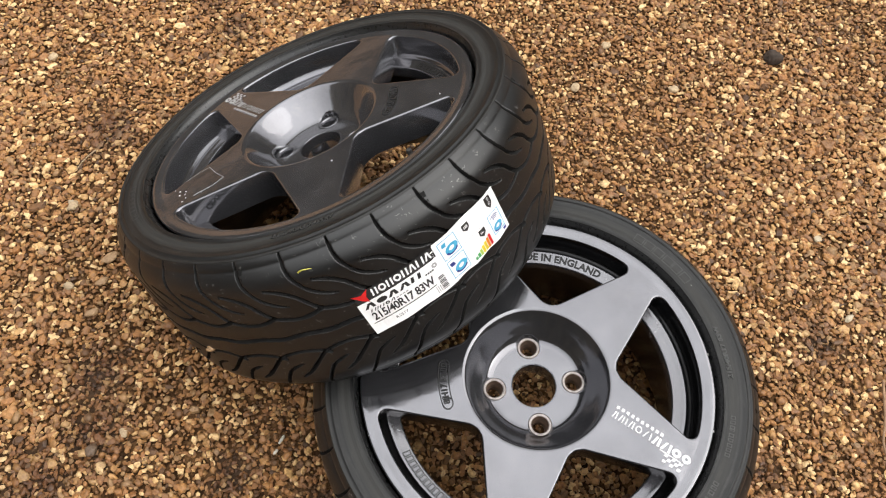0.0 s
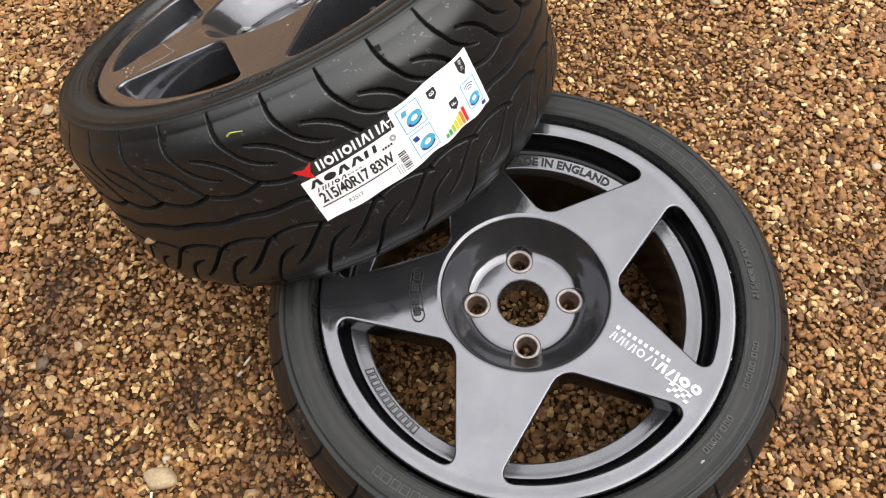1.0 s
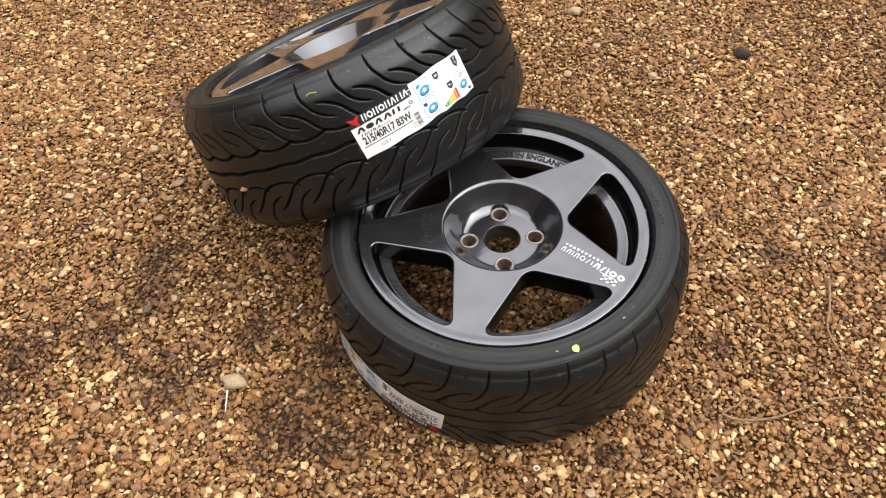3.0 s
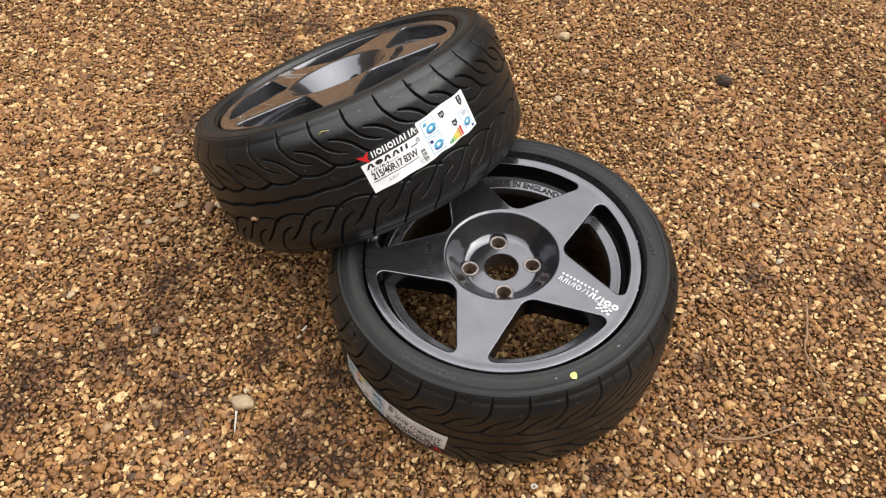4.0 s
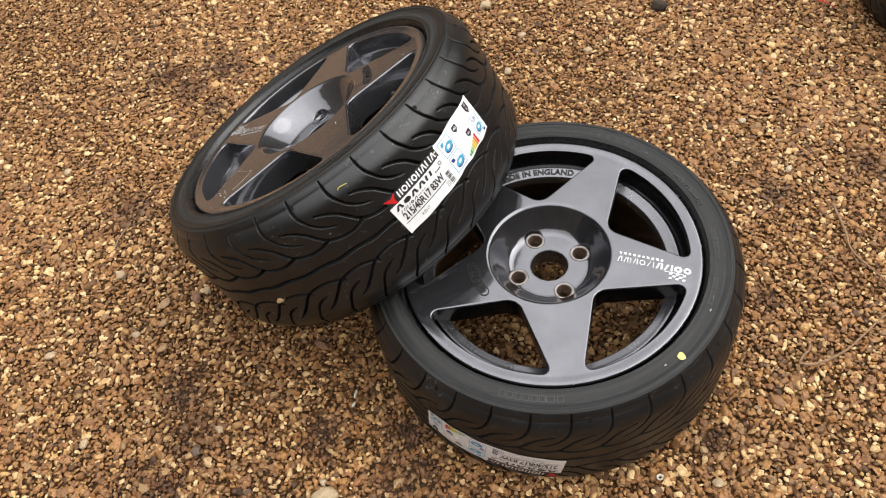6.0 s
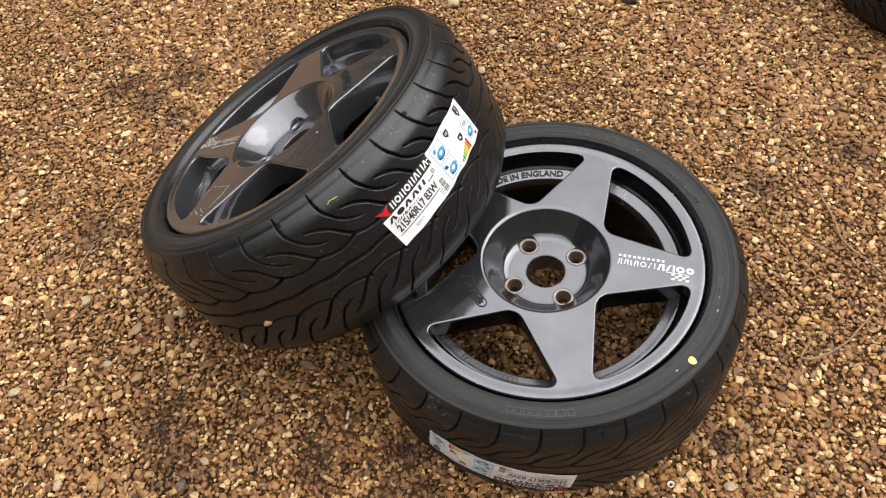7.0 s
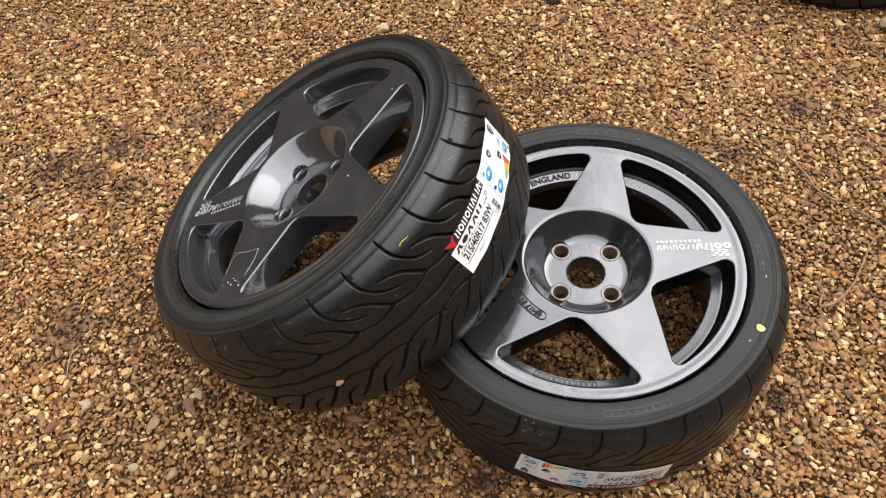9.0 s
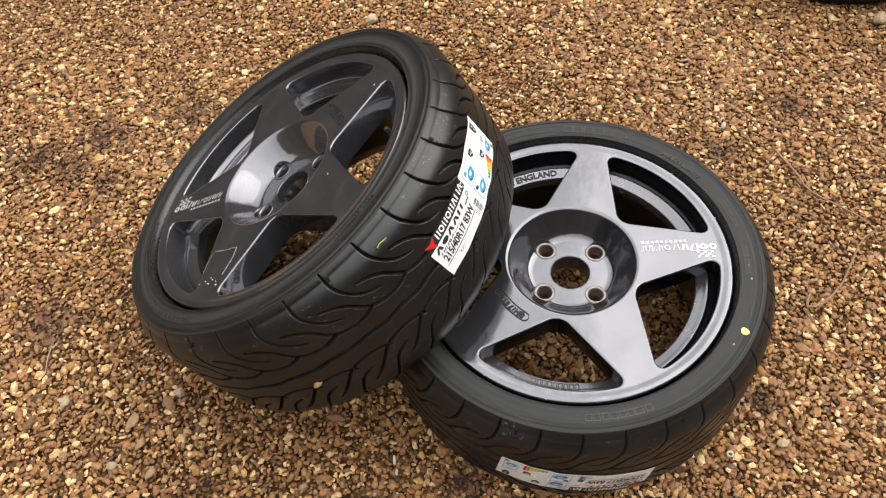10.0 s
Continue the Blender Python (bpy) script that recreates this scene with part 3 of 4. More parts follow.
def tread_mesh(mirror, phase, per=42, rows=140):
    """The tread with its curved grooves cut in."""
    steps = per * PITCHES
    pitch = 2 * np.pi * TREAD_R * 1000 / PITCHES
    z = np.r_[np.linspace(-2.6, -12, 8), np.linspace(-13.2, -210.8, rows), np.linspace(-212, -221.4, 8)]
    s = np.arange(per) * pitch / per
    S, Z = np.meshgrid(s, z, indexing="ij")
    S2, Z2, deep = grooved(S, Z, pitch, pitch / per)
    calm = (Z > -4) | (Z < -220)
    S2, Z2 = np.where(calm, S, S2), np.where(calm, Z, Z2)
    deep = deep / 1000 * np.clip((Z2 + 1.5) / -6, 0, 1) * np.clip((Z2 + 222.5) / 6, 0, 1)
    rad = np.tile(tread_radius(Z2 / 1000) - deep, (PITCHES, 1))
    turn = (S2[None] + pitch * np.arange(PITCHES)[:, None, None]).reshape(steps, -1) / (TREAD_R * 1000) * (-1 if mirror else 1) + radians(phase)
    v = np.stack([rad * np.cos(turn), rad * np.sin(turn), np.tile(Z2 / 1000, (PITCHES, 1))], -1).reshape(-1, 3)
    f = grid_faces(steps, len(z), True)
    me = mesh_of("tread", v, f[:, ::-1] if not mirror else f, RUBBER)
    me.materials.append(MATTE)
    inside = np.tile(deep, (PITCHES, 1)).reshape(-1)[f].max(1) > 0.0012
    me.polygons.foreach_set("material_index", inside.astype(np.int32))
    return me


def on_tread(points, angle, height, turn, flip=1, proud=0.0012):
    """Lays flat points (along, up) on the tread round the place at that angle and height; turn: degrees they lean."""
    c, s = math.cos(radians(turn)), math.sin(radians(turn))
    out = []
    for x, y, *rest in points:
        u, v = (x * c - y * s) * flip, (x * s + y * c) * flip
        z = height + v
        r = float(tread_radius(z)) + proud
        a = radians(angle) + u / TREAD_R
        out.append((r * math.cos(a), r * math.sin(a), z))
    return out


def on_ring(points, radius, angle, height, inward=False, slope=0.0):
    """Bends flat letters round the axis, on a level ring; inward: their feet point to the rim."""
    out = []
    for x, y, *rest in points:
        r = radius - y if inward else radius + y
        a = radians(angle) + (x if inward else -x) / radius
        out.append((r * math.cos(a), r * math.sin(a), height + slope * (r - radius) + (rest[0] if rest else 0)))
    return out


def build_label(wheel, angle, height, turn, flip, size=1.0):
    """The maker's paper label across the tread; its lower left corner lies at angle and height."""
    def piece(name, shape, mat, parent, lift, label=""):
        v, f = cut_fine([(p[0] * size, p[1] * size, 0) for p in shape[0]], shape[1], 0.012)
        return part(name, mesh_of(name, on_tread(v, angle, height, turn, flip, 0.0010 + lift), f, mat, False), parent, label)

    W, H = 0.2085, 0.068
    def outline():
        x = np.linspace(0, W, 40)
        lo = np.where(x > 0.106, 0.001 + 0.0012 * np.sin(x * 160), 0.0006 * np.sin(x * 120))
        hi = np.where(x < 0.106, 0.0505, H + 0.001 * np.sin(x * 90))
        v = [(a, b, 0) for a, l, h in zip(x, lo, hi) for b in np.linspace(l, h, 6)]
        return v, [tuple(int(i) for i in q) for q in grid_faces(40, 6)]
    v, f = outline()
    paper = part("tyre_label", mesh_of("tyre_label", on_tread([(p[0] * size, p[1] * size, 0) for p in v], angle, height, turn, flip, 0.0012), f, WHITE), wheel, "white paper tyre label with colour print")
    ink = 0.0006
    piece("black_stripe", box_shape(0.002, 0.0512, 0.1058, 0.0665), INK, paper, 0.0002)
    v = [(-0.001, 0.066, 0), (0.011, 0.0625, 0), (0.0205, 0.067, 0), (0.0155, 0.058, 0), (0.0165, 0.049, 0), (0.0095, 0.0545, 0)]
    piece("red_mark", (v, [(0, 1, 5), (1, 2, 3), (1, 3, 5), (3, 4, 5)]), RED, paper, ink + 0.0004, "red winged emblem")
    def marks(name, x, y, high, shapes, mat, slant, thick):
        """A row of plain shapes: o a ring, n two upright bars, v two leaning bars, i one bar."""
        for kind, w in shapes:
            if kind == "o":
                v, f = arc_shape(0, 0, 1 - 2 * thick / min(w, high), 1, 0, 360, 20)
                piece(name, ([(x + w / 2 + p[0] * w / 2 + slant / 2, y + high / 2 + p[1] * high / 2, 0) for p in v], f), mat, paper, ink)
            elif kind == "i":
                piece(name, box_shape(x, y, x + thick, y + high, slant), mat, paper, ink)
            else:
                lean = (w - thick) * 0.42 if kind == "v" else 0
                piece(name, box_shape(x, y, x + thick, y + high, slant + lean), mat, paper, ink)
                piece(name, box_shape(x + w - thick, y, x + w, y + high, slant - lean), mat, paper, ink)
            x += w + 0.0016

    marks("brand_shape", 0.0225, 0.0540, 0.0102, (("n", 0.0072), ("o", 0.0092), ("n", 0.0074), ("o", 0.0092), ("n", 0.0076), ("v", 0.0086), ("n", 0.0096), ("v", 0.0086)), WHITE, 0.0010, 0.0022)
    piece("brand_shape", box_shape(0.1010, 0.0592, 0.1050, 0.0608), WHITE, paper, ink)
    marks("model_shape", 0.0055, 0.0400, 0.0078, (("v", 0.0140), ("o", 0.0130), ("v", 0.0130), ("v", 0.0140), ("n", 0.0130)), INK, 0.0018, 0.0040)
    marks("model_shape", 0.0095, 0.0338, 0.0042, (("n", 0.0062), ("i", 0.0016), ("n", 0.0058), ("o", 0.0056), ("v", 0.0060)), INK, 0.0022, 0.0014)
    for k in range(4):
        piece("small_print_bar", box_shape(0.0430 + 0.0042 * k, 0.0345, 0.0460 + 0.0042 * k, 0.0362), GREYINK, paper, ink)
    for k in range(4):
        piece("grade_bar", box_shape(0.0835 + 0.0031 * k, 0.0372, 0.0858 + 0.0031 * k, 0.0396, 0.0005), INK, paper, ink)
    piece("grey_seal", arc_shape(0.0985, 0.0430, 0.0012, 0.0036, 0, 360, 20), GREYINK, paper, ink)
    v, f = flat_text("215/40R17 83W", 0.0165, 0.95, 0.00045)
    k = 0.082 / (max(p[0] for p in v) - min(p[0] for p in v))
    piece("size_text", ([(p[0] * k + 0.049, p[1] + 0.0258, 0) for p in v], f), INK, paper, ink, "black size lettering")
    piece("rule_line", box_shape(0.005, 0.0165, 0.089, 0.0178), INK, paper, ink)
    v, f = flat_text("R2517", 0.0062)
    piece("batch_text", ([(p[0] + 0.038, p[1] + 0.0095, 0) for p in v], f), INK, paper, ink)
    for k in range(9):
        y = 0.004 + k * 0.0024
        piece("bar_code_line", box_shape(0.094, y, 0.1025, y + (0.0016 if k % 3 else 0.0009)), INK, paper, ink)
    for k in range(3):
        piece("small_print_bar", box_shape(0.0865 + 0.0025 * k, 0.004, 0.0875 + 0.0025 * k, 0.014), GREYINK, paper, ink)
    # energy panel
    def tyre_sign(cx, cy, w, h):
        """A small blue tyre seen aslant, with a darker tread."""
        for name, r0, r1, mat, up in (("blue_tyre", 0.42, 1.0, BLUE, 0.0), ("blue_tread", 0.72, 1.0, NAVY, -0.25)):
            v, f = arc_shape(0, 0, r0, r1, 0 if name == "blue_tyre" else 195, 360 if name == "blue_tyre" else 345, 24)
            piece(name, ([(cx + p[0] * w / 2 + p[1] * w * 0.1, cy + (p[1] + up) * h / 2, 0) for p in v], f), mat, paper, ink + (0.0002 if up == 0 else 0.0003))

    for x0, y0, tilt in ((0.1115, 0.036, 0.0018), (0.1115, 0.006, -0.0012)):
        piece("blue_outline", ring_shape(x0, y0, x0 + 0.026, y0 + 0.027, 0.0009), BLUE, paper, ink)
        tyre_sign(x0 + 0.0150, y0 + 0.0110, 0.0185, 0.0125)
        piece("blue_symbol", box_shape(x0 + 0.0035, y0 + 0.0175, x0 + 0.0095, y0 + 0.0230, tilt), BLUE if tilt > 0 else NAVY, paper, ink + 0.0002)
    for x0, y0, word in ((0.148, 0.0495, "B"), (0.164, 0.0245, "F"), (0.190, 0.0475, "70 dB")):
        w, h = (0.0105, 0.0105) if len(word) < 2 else (0.010, 0.016)
        v = [(x0, y0 + h, 0), (x0 + w, y0 + h, 0), (x0 + w, y0 + h * 0.3, 0), (x0 + w / 2, y0 - h * 0.12, 0), (x0, y0 + h * 0.3, 0)]
        piece("grade_tag", (v, [(0, 4, 3, 2, 1)]), INK, paper, ink, "black grade arrow")
        tv, tf = flat_text(word, 0.0085 if len(word) < 2 else 0.0048)
        piece("grade_text", ([(p[1] * -1 + x0 + w / 2, p[0] + y0 + h * 0.57, 0) for p in tv], tf), WHITE, paper, ink * 2)
    for k in range(7):
        piece("dotted_line", box_shape(0.143 + 0.006 * k, 0.0375, 0.1455 + 0.006 * k, 0.0381), GREYINK, paper, ink)
    for k, m in enumerate((GREEN, GREEN, LIME, YELLOW, YELLOW, ORANGE, RED)):
        piece("scale_bar", box_shape(0.1455 + 0.0046 * k, 0.004, 0.1455 + 0.0046 * k + 0.0038, 0.0085 + 0.0021 * k), m, paper, ink)
    piece("blue_outline", ring_shape(0.183, 0.010, 0.203, 0.040, 0.0009), BLUE, paper, ink)
    tyre_sign(0.1928, 0.0185, 0.0150, 0.0110)
    for k in range(3):
        piece("sound_wave", arc_shape(0.1925, 0.027, 0.0035 + 0.0025 * k, 0.0045 + 0.0025 * k, 45, 135), NAVY, paper, ink + 0.0002)
    piece("blue_flag", box_shape(0.198, 0.0045, 0.2035, 0.0085), NAVY, paper, ink)
    return paper


LETTERS = {}


def build_wheel(pose_m, logo, mirror, label, decal, coarse=False, worn=False):
    """An alloy wheel with its tyre. logo: the angle of the spoke that bears the white sticker."""
    wheel = new("car_wheel")
    tread = "tread" + str((mirror, coarse))
    wheel.matrix_world = pose_m
    tagged(wheel, label, "car wheel", "loose car wheels")
    if tread not in LETTERS:
        LETTERS[tread] = tread_mesh(mirror, 0.0, 24, 70) if coarse else tread_mesh(mirror, -2.0 if mirror else 0.8)
    if "spoke" not in LETTERS:
        LETTERS["spoke"] = spoke_mesh()
        bead = [(0.2362, -0.022), (0.2374, -0.0125), (0.2386, -0.0085), (0.2400, -0.0060), (0.2410, -0.0042), (0.2416, -0.0018)]
        side = [(0.2416, -0.0018), (0.2419, -0.0004), (0.2426, 0.0003), (0.2434, -0.0002), (0.2444, -0.0011), (0.2470, -0.0008), (0.2500, -0.0003), (0.2520, -0.0006), (0.2528, -0.0011),
                (0.2575, -0.0002), (0.2640, 0.0003), (0.2694, -0.0002), (0.2702, 0.0006), (0.2718, 0.0004), (0.2726, -0.0006), (0.2762, -0.0014), (0.2776, -0.0004), (0.2790, -0.0006), (0.2798, -0.0027)]
        LETTERS["bead"] = turned("bead", bead, BEAD, 192)
        LETTERS["side"] = turned("sidewall", side, SIDE, 192)
        LETTERS["back"] = turned("inner_sidewall", [(r, -0.2245 - z) for r, z in reversed(bead + side[1:])], SIDE, 128)
        lip = [(r, FACE + ring_height(r) - 0.00003) for r in np.linspace(0.2250, 0.2322, 12)]
        lip += [(0.2332, FACE + 0.0005), (0.2340, FACE - 0.0004), (R_LIP, FACE - 0.0020), (R_LIP, -0.013), (0.2300, -0.018), (0.2215, -0.021)]
        LETTERS["lip"] = turned("outer_lip", lip, PAINT, 192)
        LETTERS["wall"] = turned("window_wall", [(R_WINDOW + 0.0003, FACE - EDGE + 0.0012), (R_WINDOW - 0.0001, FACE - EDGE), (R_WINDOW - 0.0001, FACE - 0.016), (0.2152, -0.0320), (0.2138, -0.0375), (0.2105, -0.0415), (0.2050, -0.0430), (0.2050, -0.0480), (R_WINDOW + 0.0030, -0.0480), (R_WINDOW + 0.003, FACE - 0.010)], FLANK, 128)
        ledge = [(0.2052, -0.0450), (0.2050, -0.0402), (0.2047, -0.0396), (0.2038, -0.0395), (0.2000, -0.0411), (0.1960, -0.0425), (0.1890, -0.0437), (0.1876, -0.0442), (0.1868, -0.0456), (0.1866, -0.0490), (0.1866, -0.060)]
        LETTERS["ledge"] = turned("cast_ledge", ledge, LEDGE, 160)
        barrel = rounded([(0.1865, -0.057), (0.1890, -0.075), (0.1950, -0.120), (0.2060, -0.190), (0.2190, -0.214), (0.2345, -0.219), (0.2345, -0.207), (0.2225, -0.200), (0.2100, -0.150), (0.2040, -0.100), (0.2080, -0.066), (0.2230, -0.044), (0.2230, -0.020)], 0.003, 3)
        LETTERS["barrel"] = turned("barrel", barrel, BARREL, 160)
        LETTERS["bowl"] = bowl_mesh()
        holes = [(BOLT_R * math.cos(radians(b)), BOLT_R * math.sin(radians(b)), 0.0162) for b in BOLTS]
        LETTERS["floor"] = holed_disc("hub_floor", 0.0740, holes + [(0, 0, 0.0312)], FACE - 0.0396, 0.012, PAINT)
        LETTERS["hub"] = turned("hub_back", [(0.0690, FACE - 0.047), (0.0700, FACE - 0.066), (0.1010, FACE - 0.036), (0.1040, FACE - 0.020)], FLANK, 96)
        seat_profile = rounded([(0.0156, -0.0010), (0.0152, 0.0010), (0.0122, 0.0008), (0.0112, -0.0006), (0.0100, -0.0042), (0.0098, -0.030), (0.0153, -0.030), (0.0156, -0.0010)], 0.0006, 2)
        LETTERS["worn_seat"] = turned("bolt_seat", rounded([(0.0156, -0.0010), (0.0152, 0.0010), (0.0124, 0.0008), (0.0115, -0.0006), (0.0158, -0.014), (0.0156, -0.0010)], 0.0006, 2), BARE, 40)
        LETTERS["bolt_hole"] = turned("bolt_hole", rounded([(0.0116, -0.0005), (0.0104, -0.0042), (0.0100, -0.0150), (0.0092, -0.0155), (0.0092, -0.030), (0.0153, -0.030)], 0.0006, 2), RUST, 40)
        LETTERS["seat"] = turned("bolt_seat", seat_profile, PAINT, 40)
        LETTERS["bore"] = turned("hub_bore", rounded([(0.0312, -0.0008), (0.0304, 0.0003), (0.0296, -0.001), (0.0296, -0.032), (0.0312, -0.032)], 0.0006, 2), PAINT, 64)
    tyre = new("tyre", LETTERS[tread])
    tyre.parent = wheel
    tagged(tyre, label="black rubber tyre with curved tread grooves")
    part("sidewall", LETTERS["side"], tyre)
    part("bead", LETTERS["bead"], tyre, "smooth glossy black tyre bead")
    part("inner_sidewall", LETTERS["back"], tyre)
    rim = part("rim", LETTERS["lip"], wheel, "anthracite painted alloy rim")
    part("window_wall", LETTERS["wall"], rim)
    part("cast_ledge", LETTERS["ledge"], rim)
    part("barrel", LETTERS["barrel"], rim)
    spin = lambda a: Matrix.Rotation(radians(a), 4, "Z")
    for k in range(5):
        part("spoke", LETTERS["spoke"], wheel, "", spin(logo + 72 * k))
    bowl = part("hub_bowl", LETTERS["bowl"], wheel, "deep dished hub centre", spin(logo))
    part("hub_floor", LETTERS["floor"], bowl)
    part("hub_bore", LETTERS["bore"], bowl, "", Matrix.Translation((0, 0, FACE - 0.0395)))
    part("hub_back", LETTERS["hub"], bowl)
    for b in BOLTS:
        a = radians(b)
        part("bolt_seat", LETTERS["worn_seat" if worn else "seat"], bowl, "worn bare metal bolt hole" if worn else "", Matrix.Translation((BOLT_R * math.cos(a), BOLT_R * math.sin(a), FACE - 0.0396)))
        if worn:
            part("bolt_hole", LETTERS["bolt_hole"], bowl, "dark rusty bore", Matrix.Translation((BOLT_R * math.cos(a), BOLT_R * math.sin(a), FACE - 0.0396)))

    # the lighter, dustier copy also puts sky brightness on window walls and flanks
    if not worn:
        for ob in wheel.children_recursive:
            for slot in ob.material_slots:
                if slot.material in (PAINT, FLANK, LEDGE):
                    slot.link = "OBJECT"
                    slot.material = LIT_DUSTY

    def ring_text(name, text, size, radius, angle, height, mat, parent, inward, width=None, space=1.0, slope=0.0):
        v, f = flat_text(text, size, space, size * 0.03, 0.0006)
        if width:
            k = width / (max(p[0] for p in v) - min(p[0] for p in v))
            v = [(p[0] * k, p[1], p[2]) for p in v]
        return part(name, mesh_of(name, on_ring(v, radius, angle, height, inward, slope), f, mat, False), parent)

    # cast lettering on the ledge behind two windows, raised bars where it is a brand
    ring_text("cast_text", "MADE IN ENGLAND", 0.0140, 0.1958, logo + 108, -0.0417, CAST, rim, False, 0.135, slope=0.27)
    for k in range(12):
        v, f = ring_shape(-0.0032, -0.0054, 0.0032, 0.0054, 0.0011)
        part("cast_bar", mesh_of("cast_bar", on_ring(v, 0.1955, logo + 252 - 12.6 + 2.25 * k, -0.0417, slope=0.27), f, CAST, False), rim)
    # size plaque on a spoke
    pa, pr = logo + 216, 0.1245
    ring_text("size_plaque_text", "8JH17 ET", 0.0118, pr, pa + 2.6, FACE + 0.0010, CAST, wheel, False, 0.042)
    for a in (pa - 9.3, pa - 12.0):
        v, f = ring_shape(-0.0023, -0.0043, 0.0023, 0.0043, 0.0012)
        part("size_plaque_mark", mesh_of("size_plaque_mark", on_ring(v, pr, a, FACE + 0.0010), f, CAST, False), wheel)
    loop = []
    for sx, a0 in ((0.027, -90), (-0.027, 90)):
        for j in range(9):
            t = radians(a0 + 180 * j / 8)
            loop.append((sx + 0.0075 * math.cos(t), 0.0075 * math.sin(t)))
        loop += [(sx * (1 - 0.25 * k), 0.0075 * (1 if a0 < 0 else -1)) for k in range(1, 8)]
    inner = [(x - math.copysign(0.0012, x) * (abs(x) > 0.027), y * 0.82) for x, y in loop]
    q = len(loop)
    low = on_ring(loop + inner, pr, pa, FACE - 0.0005)
    top = on_ring(loop + inner, pr, pa, FACE + 0.0012)
    f = [(j, (j + 1) % q, q + (j + 1) % q, q + j) for j in range(q)]
    f = [tuple(2 * q + i for i in c) for c in f] + [(j, (j + 1) % q, 2 * q + (j + 1) % q, 2 * q + j) for j in range(q)] + [(q + j, 3 * q + j, 3 * q + (j + 1) % q, q + (j + 1) % q) for j in range(q)]
    part("size_plaque_edge", mesh_of("size_plaque_edge", low + top, f, CAST, False), wheel, "raised cast plaque border")
    # sticker on one spoke: a chequered flag and bars, reading towards the hub
    def laid(x, y):
        """A point of the sticker on the spoke: it runs outward from the hub, a little askew."""
        out = 0.107 + (x - 0.107) * 1.2
        c, si = math.cos(radians(logo)), math.sin(radians(logo))
        across = 0.0055 + (y + 0.0025) * 1.35 - (out - 0.107) * 0.065
        return (out * c - across * si, out * si + across * c, FACE + 0.0006)

    sticker = part("spoke_sticker", mesh_of("spoke_sticker", [laid(0.166 + (0.024 if k in (1, 2) else 0), y) for k, y in enumerate((-0.0086, -0.0086, -0.0076, -0.0076))], [(0, 1, 2, 3)], decal), wheel, "white sticker lettering and chequered flag")

    def stick(x0, y0, x1, y1, slant=0.0):
        v, f = box_shape(x0, y0, x1, y1, slant)
        part("sticker_bar", mesh_of("sticker_bar", [laid(p[0], p[1]) for p in v], f, decal, False), sticker)
    def hollow(x0, y0, x1, y1, w, round_one):
        if round_one:
            v, f = arc_shape(0, 0, 1 - 2 * w / (y1 - y0), 1, 0, 360, 18)
            v = [((x0 + x1) / 2 + p[0] * (x1 - x0) / 2, (y0 + y1) / 2 + p[1] * (y1 - y0) / 2, 0) for p in v]
        else:
            stick(x1 - w, y0, x1, y1)
            v, f = box_shape(x0, y0, x0 + w, y1, (x1 - x0 - w) * 0.5)
        part("sticker_mark", mesh_of("sticker_mark", [laid(p[0], p[1]) for p in v], f, decal, False), sticker)
    x = 0.107
    for w in (0.0065, 0.0070, 0.0030, 0.0070, 0.0085, 0.0100):
        hollow(x, -0.0062, x + w - 0.0012, 0.0012, 0.0013, w == 0.0085)
        x += w + 0.0010
    for w in (0.0095, 0.0120, 0.0110, 0.0105):
        hollow(x, -0.0068, x + w - 0.0008, 0.0016, 0.0026, w in (0.0110, 0.0105))
        x += w + 0.0006
    for k in range(10):
        stick(0.108 + 0.0058 * k, 0.0040, 0.1112 + 0.0058 * k, 0.0072)
    for i in range(5):
        for j in range(3):
            if (i + j) % 2 == 0:
                stick(0.172 + 0.0042 * i, -0.0112 - 0.0030 * j, 0.1758 + 0.0042 * i, -0.0084 - 0.0030 * j, 0.001)
    # moulded sidewall marks
    va = radians(logo + 180)
    stem = turned("valve_stem", rounded([(0.0, 0.030), (0.0035, 0.030), (0.0035, 0.018), (0.0045, 0.016), (0.0055, 0.0), (0.0, 0.0)], 0.0008, 2), VALVE, 20)
    part("valve_stem", stem, rim, "", Matrix.Rotation(va, 4, "Z") @ Matrix.Translation((0.2000, 0, -0.043)))
    return wheel, tyre, ring_text


# Near-black colour holds the shade round raised letters of the wheel's own paint.
CAST = speckled("shaded_cast_lettering", (0.012, 0.012, 0.012), (0.03, 0.03, 0.03), 120, 0.5)
CAST.node_tree.nodes["Principled BSDF"].inputs["Specular IOR Level"].default_value = 0.2


def seat_pose(centre, lean):
    """The pose of a wheel from the middle of its lip and the way its axis leans."""
    n = Vector((*lean, 1)).normalized()
    x = (Vector((1, 0, 0)) - n * n.x).normalized()
    y = n.cross(x)
    m = Matrix((x, y, n)).transposed().to_4x4()
    return Matrix.Translation(centre) @ m


LOW_LOGO, UP_LOGO = -30.2, 137.4
LOW = seat_pose((0, 0, 0.2286), (-0.0359, -0.0183))
UP = seat_pose((-0.3197, 0.3144, 0.3539), (-0.4193, 0.3635))
FAR = seat_pose((1.285, 0.525, 0.2270), (0.004, 0.01))
low_wheel, low_tyre, low_text = build_wheel(LOW, LOW_LOGO, True, "anthracite five-spoke alloy wheel with new tyre lying flat on gravel", DECAL, worn=True)
up_wheel, up_tyre, up_text = build_wheel(UP, UP_LOGO, False, "glossy anthracite five-spoke wheel with labelled tyre leaning on another", DECAL_DIM)
build_wheel(FAR, 20.0, True, "dark alloy wheel and tyre lying apart on the gravel", DECAL_DIM, True)
build_label(up_wheel, -77.7, -0.1435, 5.2, 1)
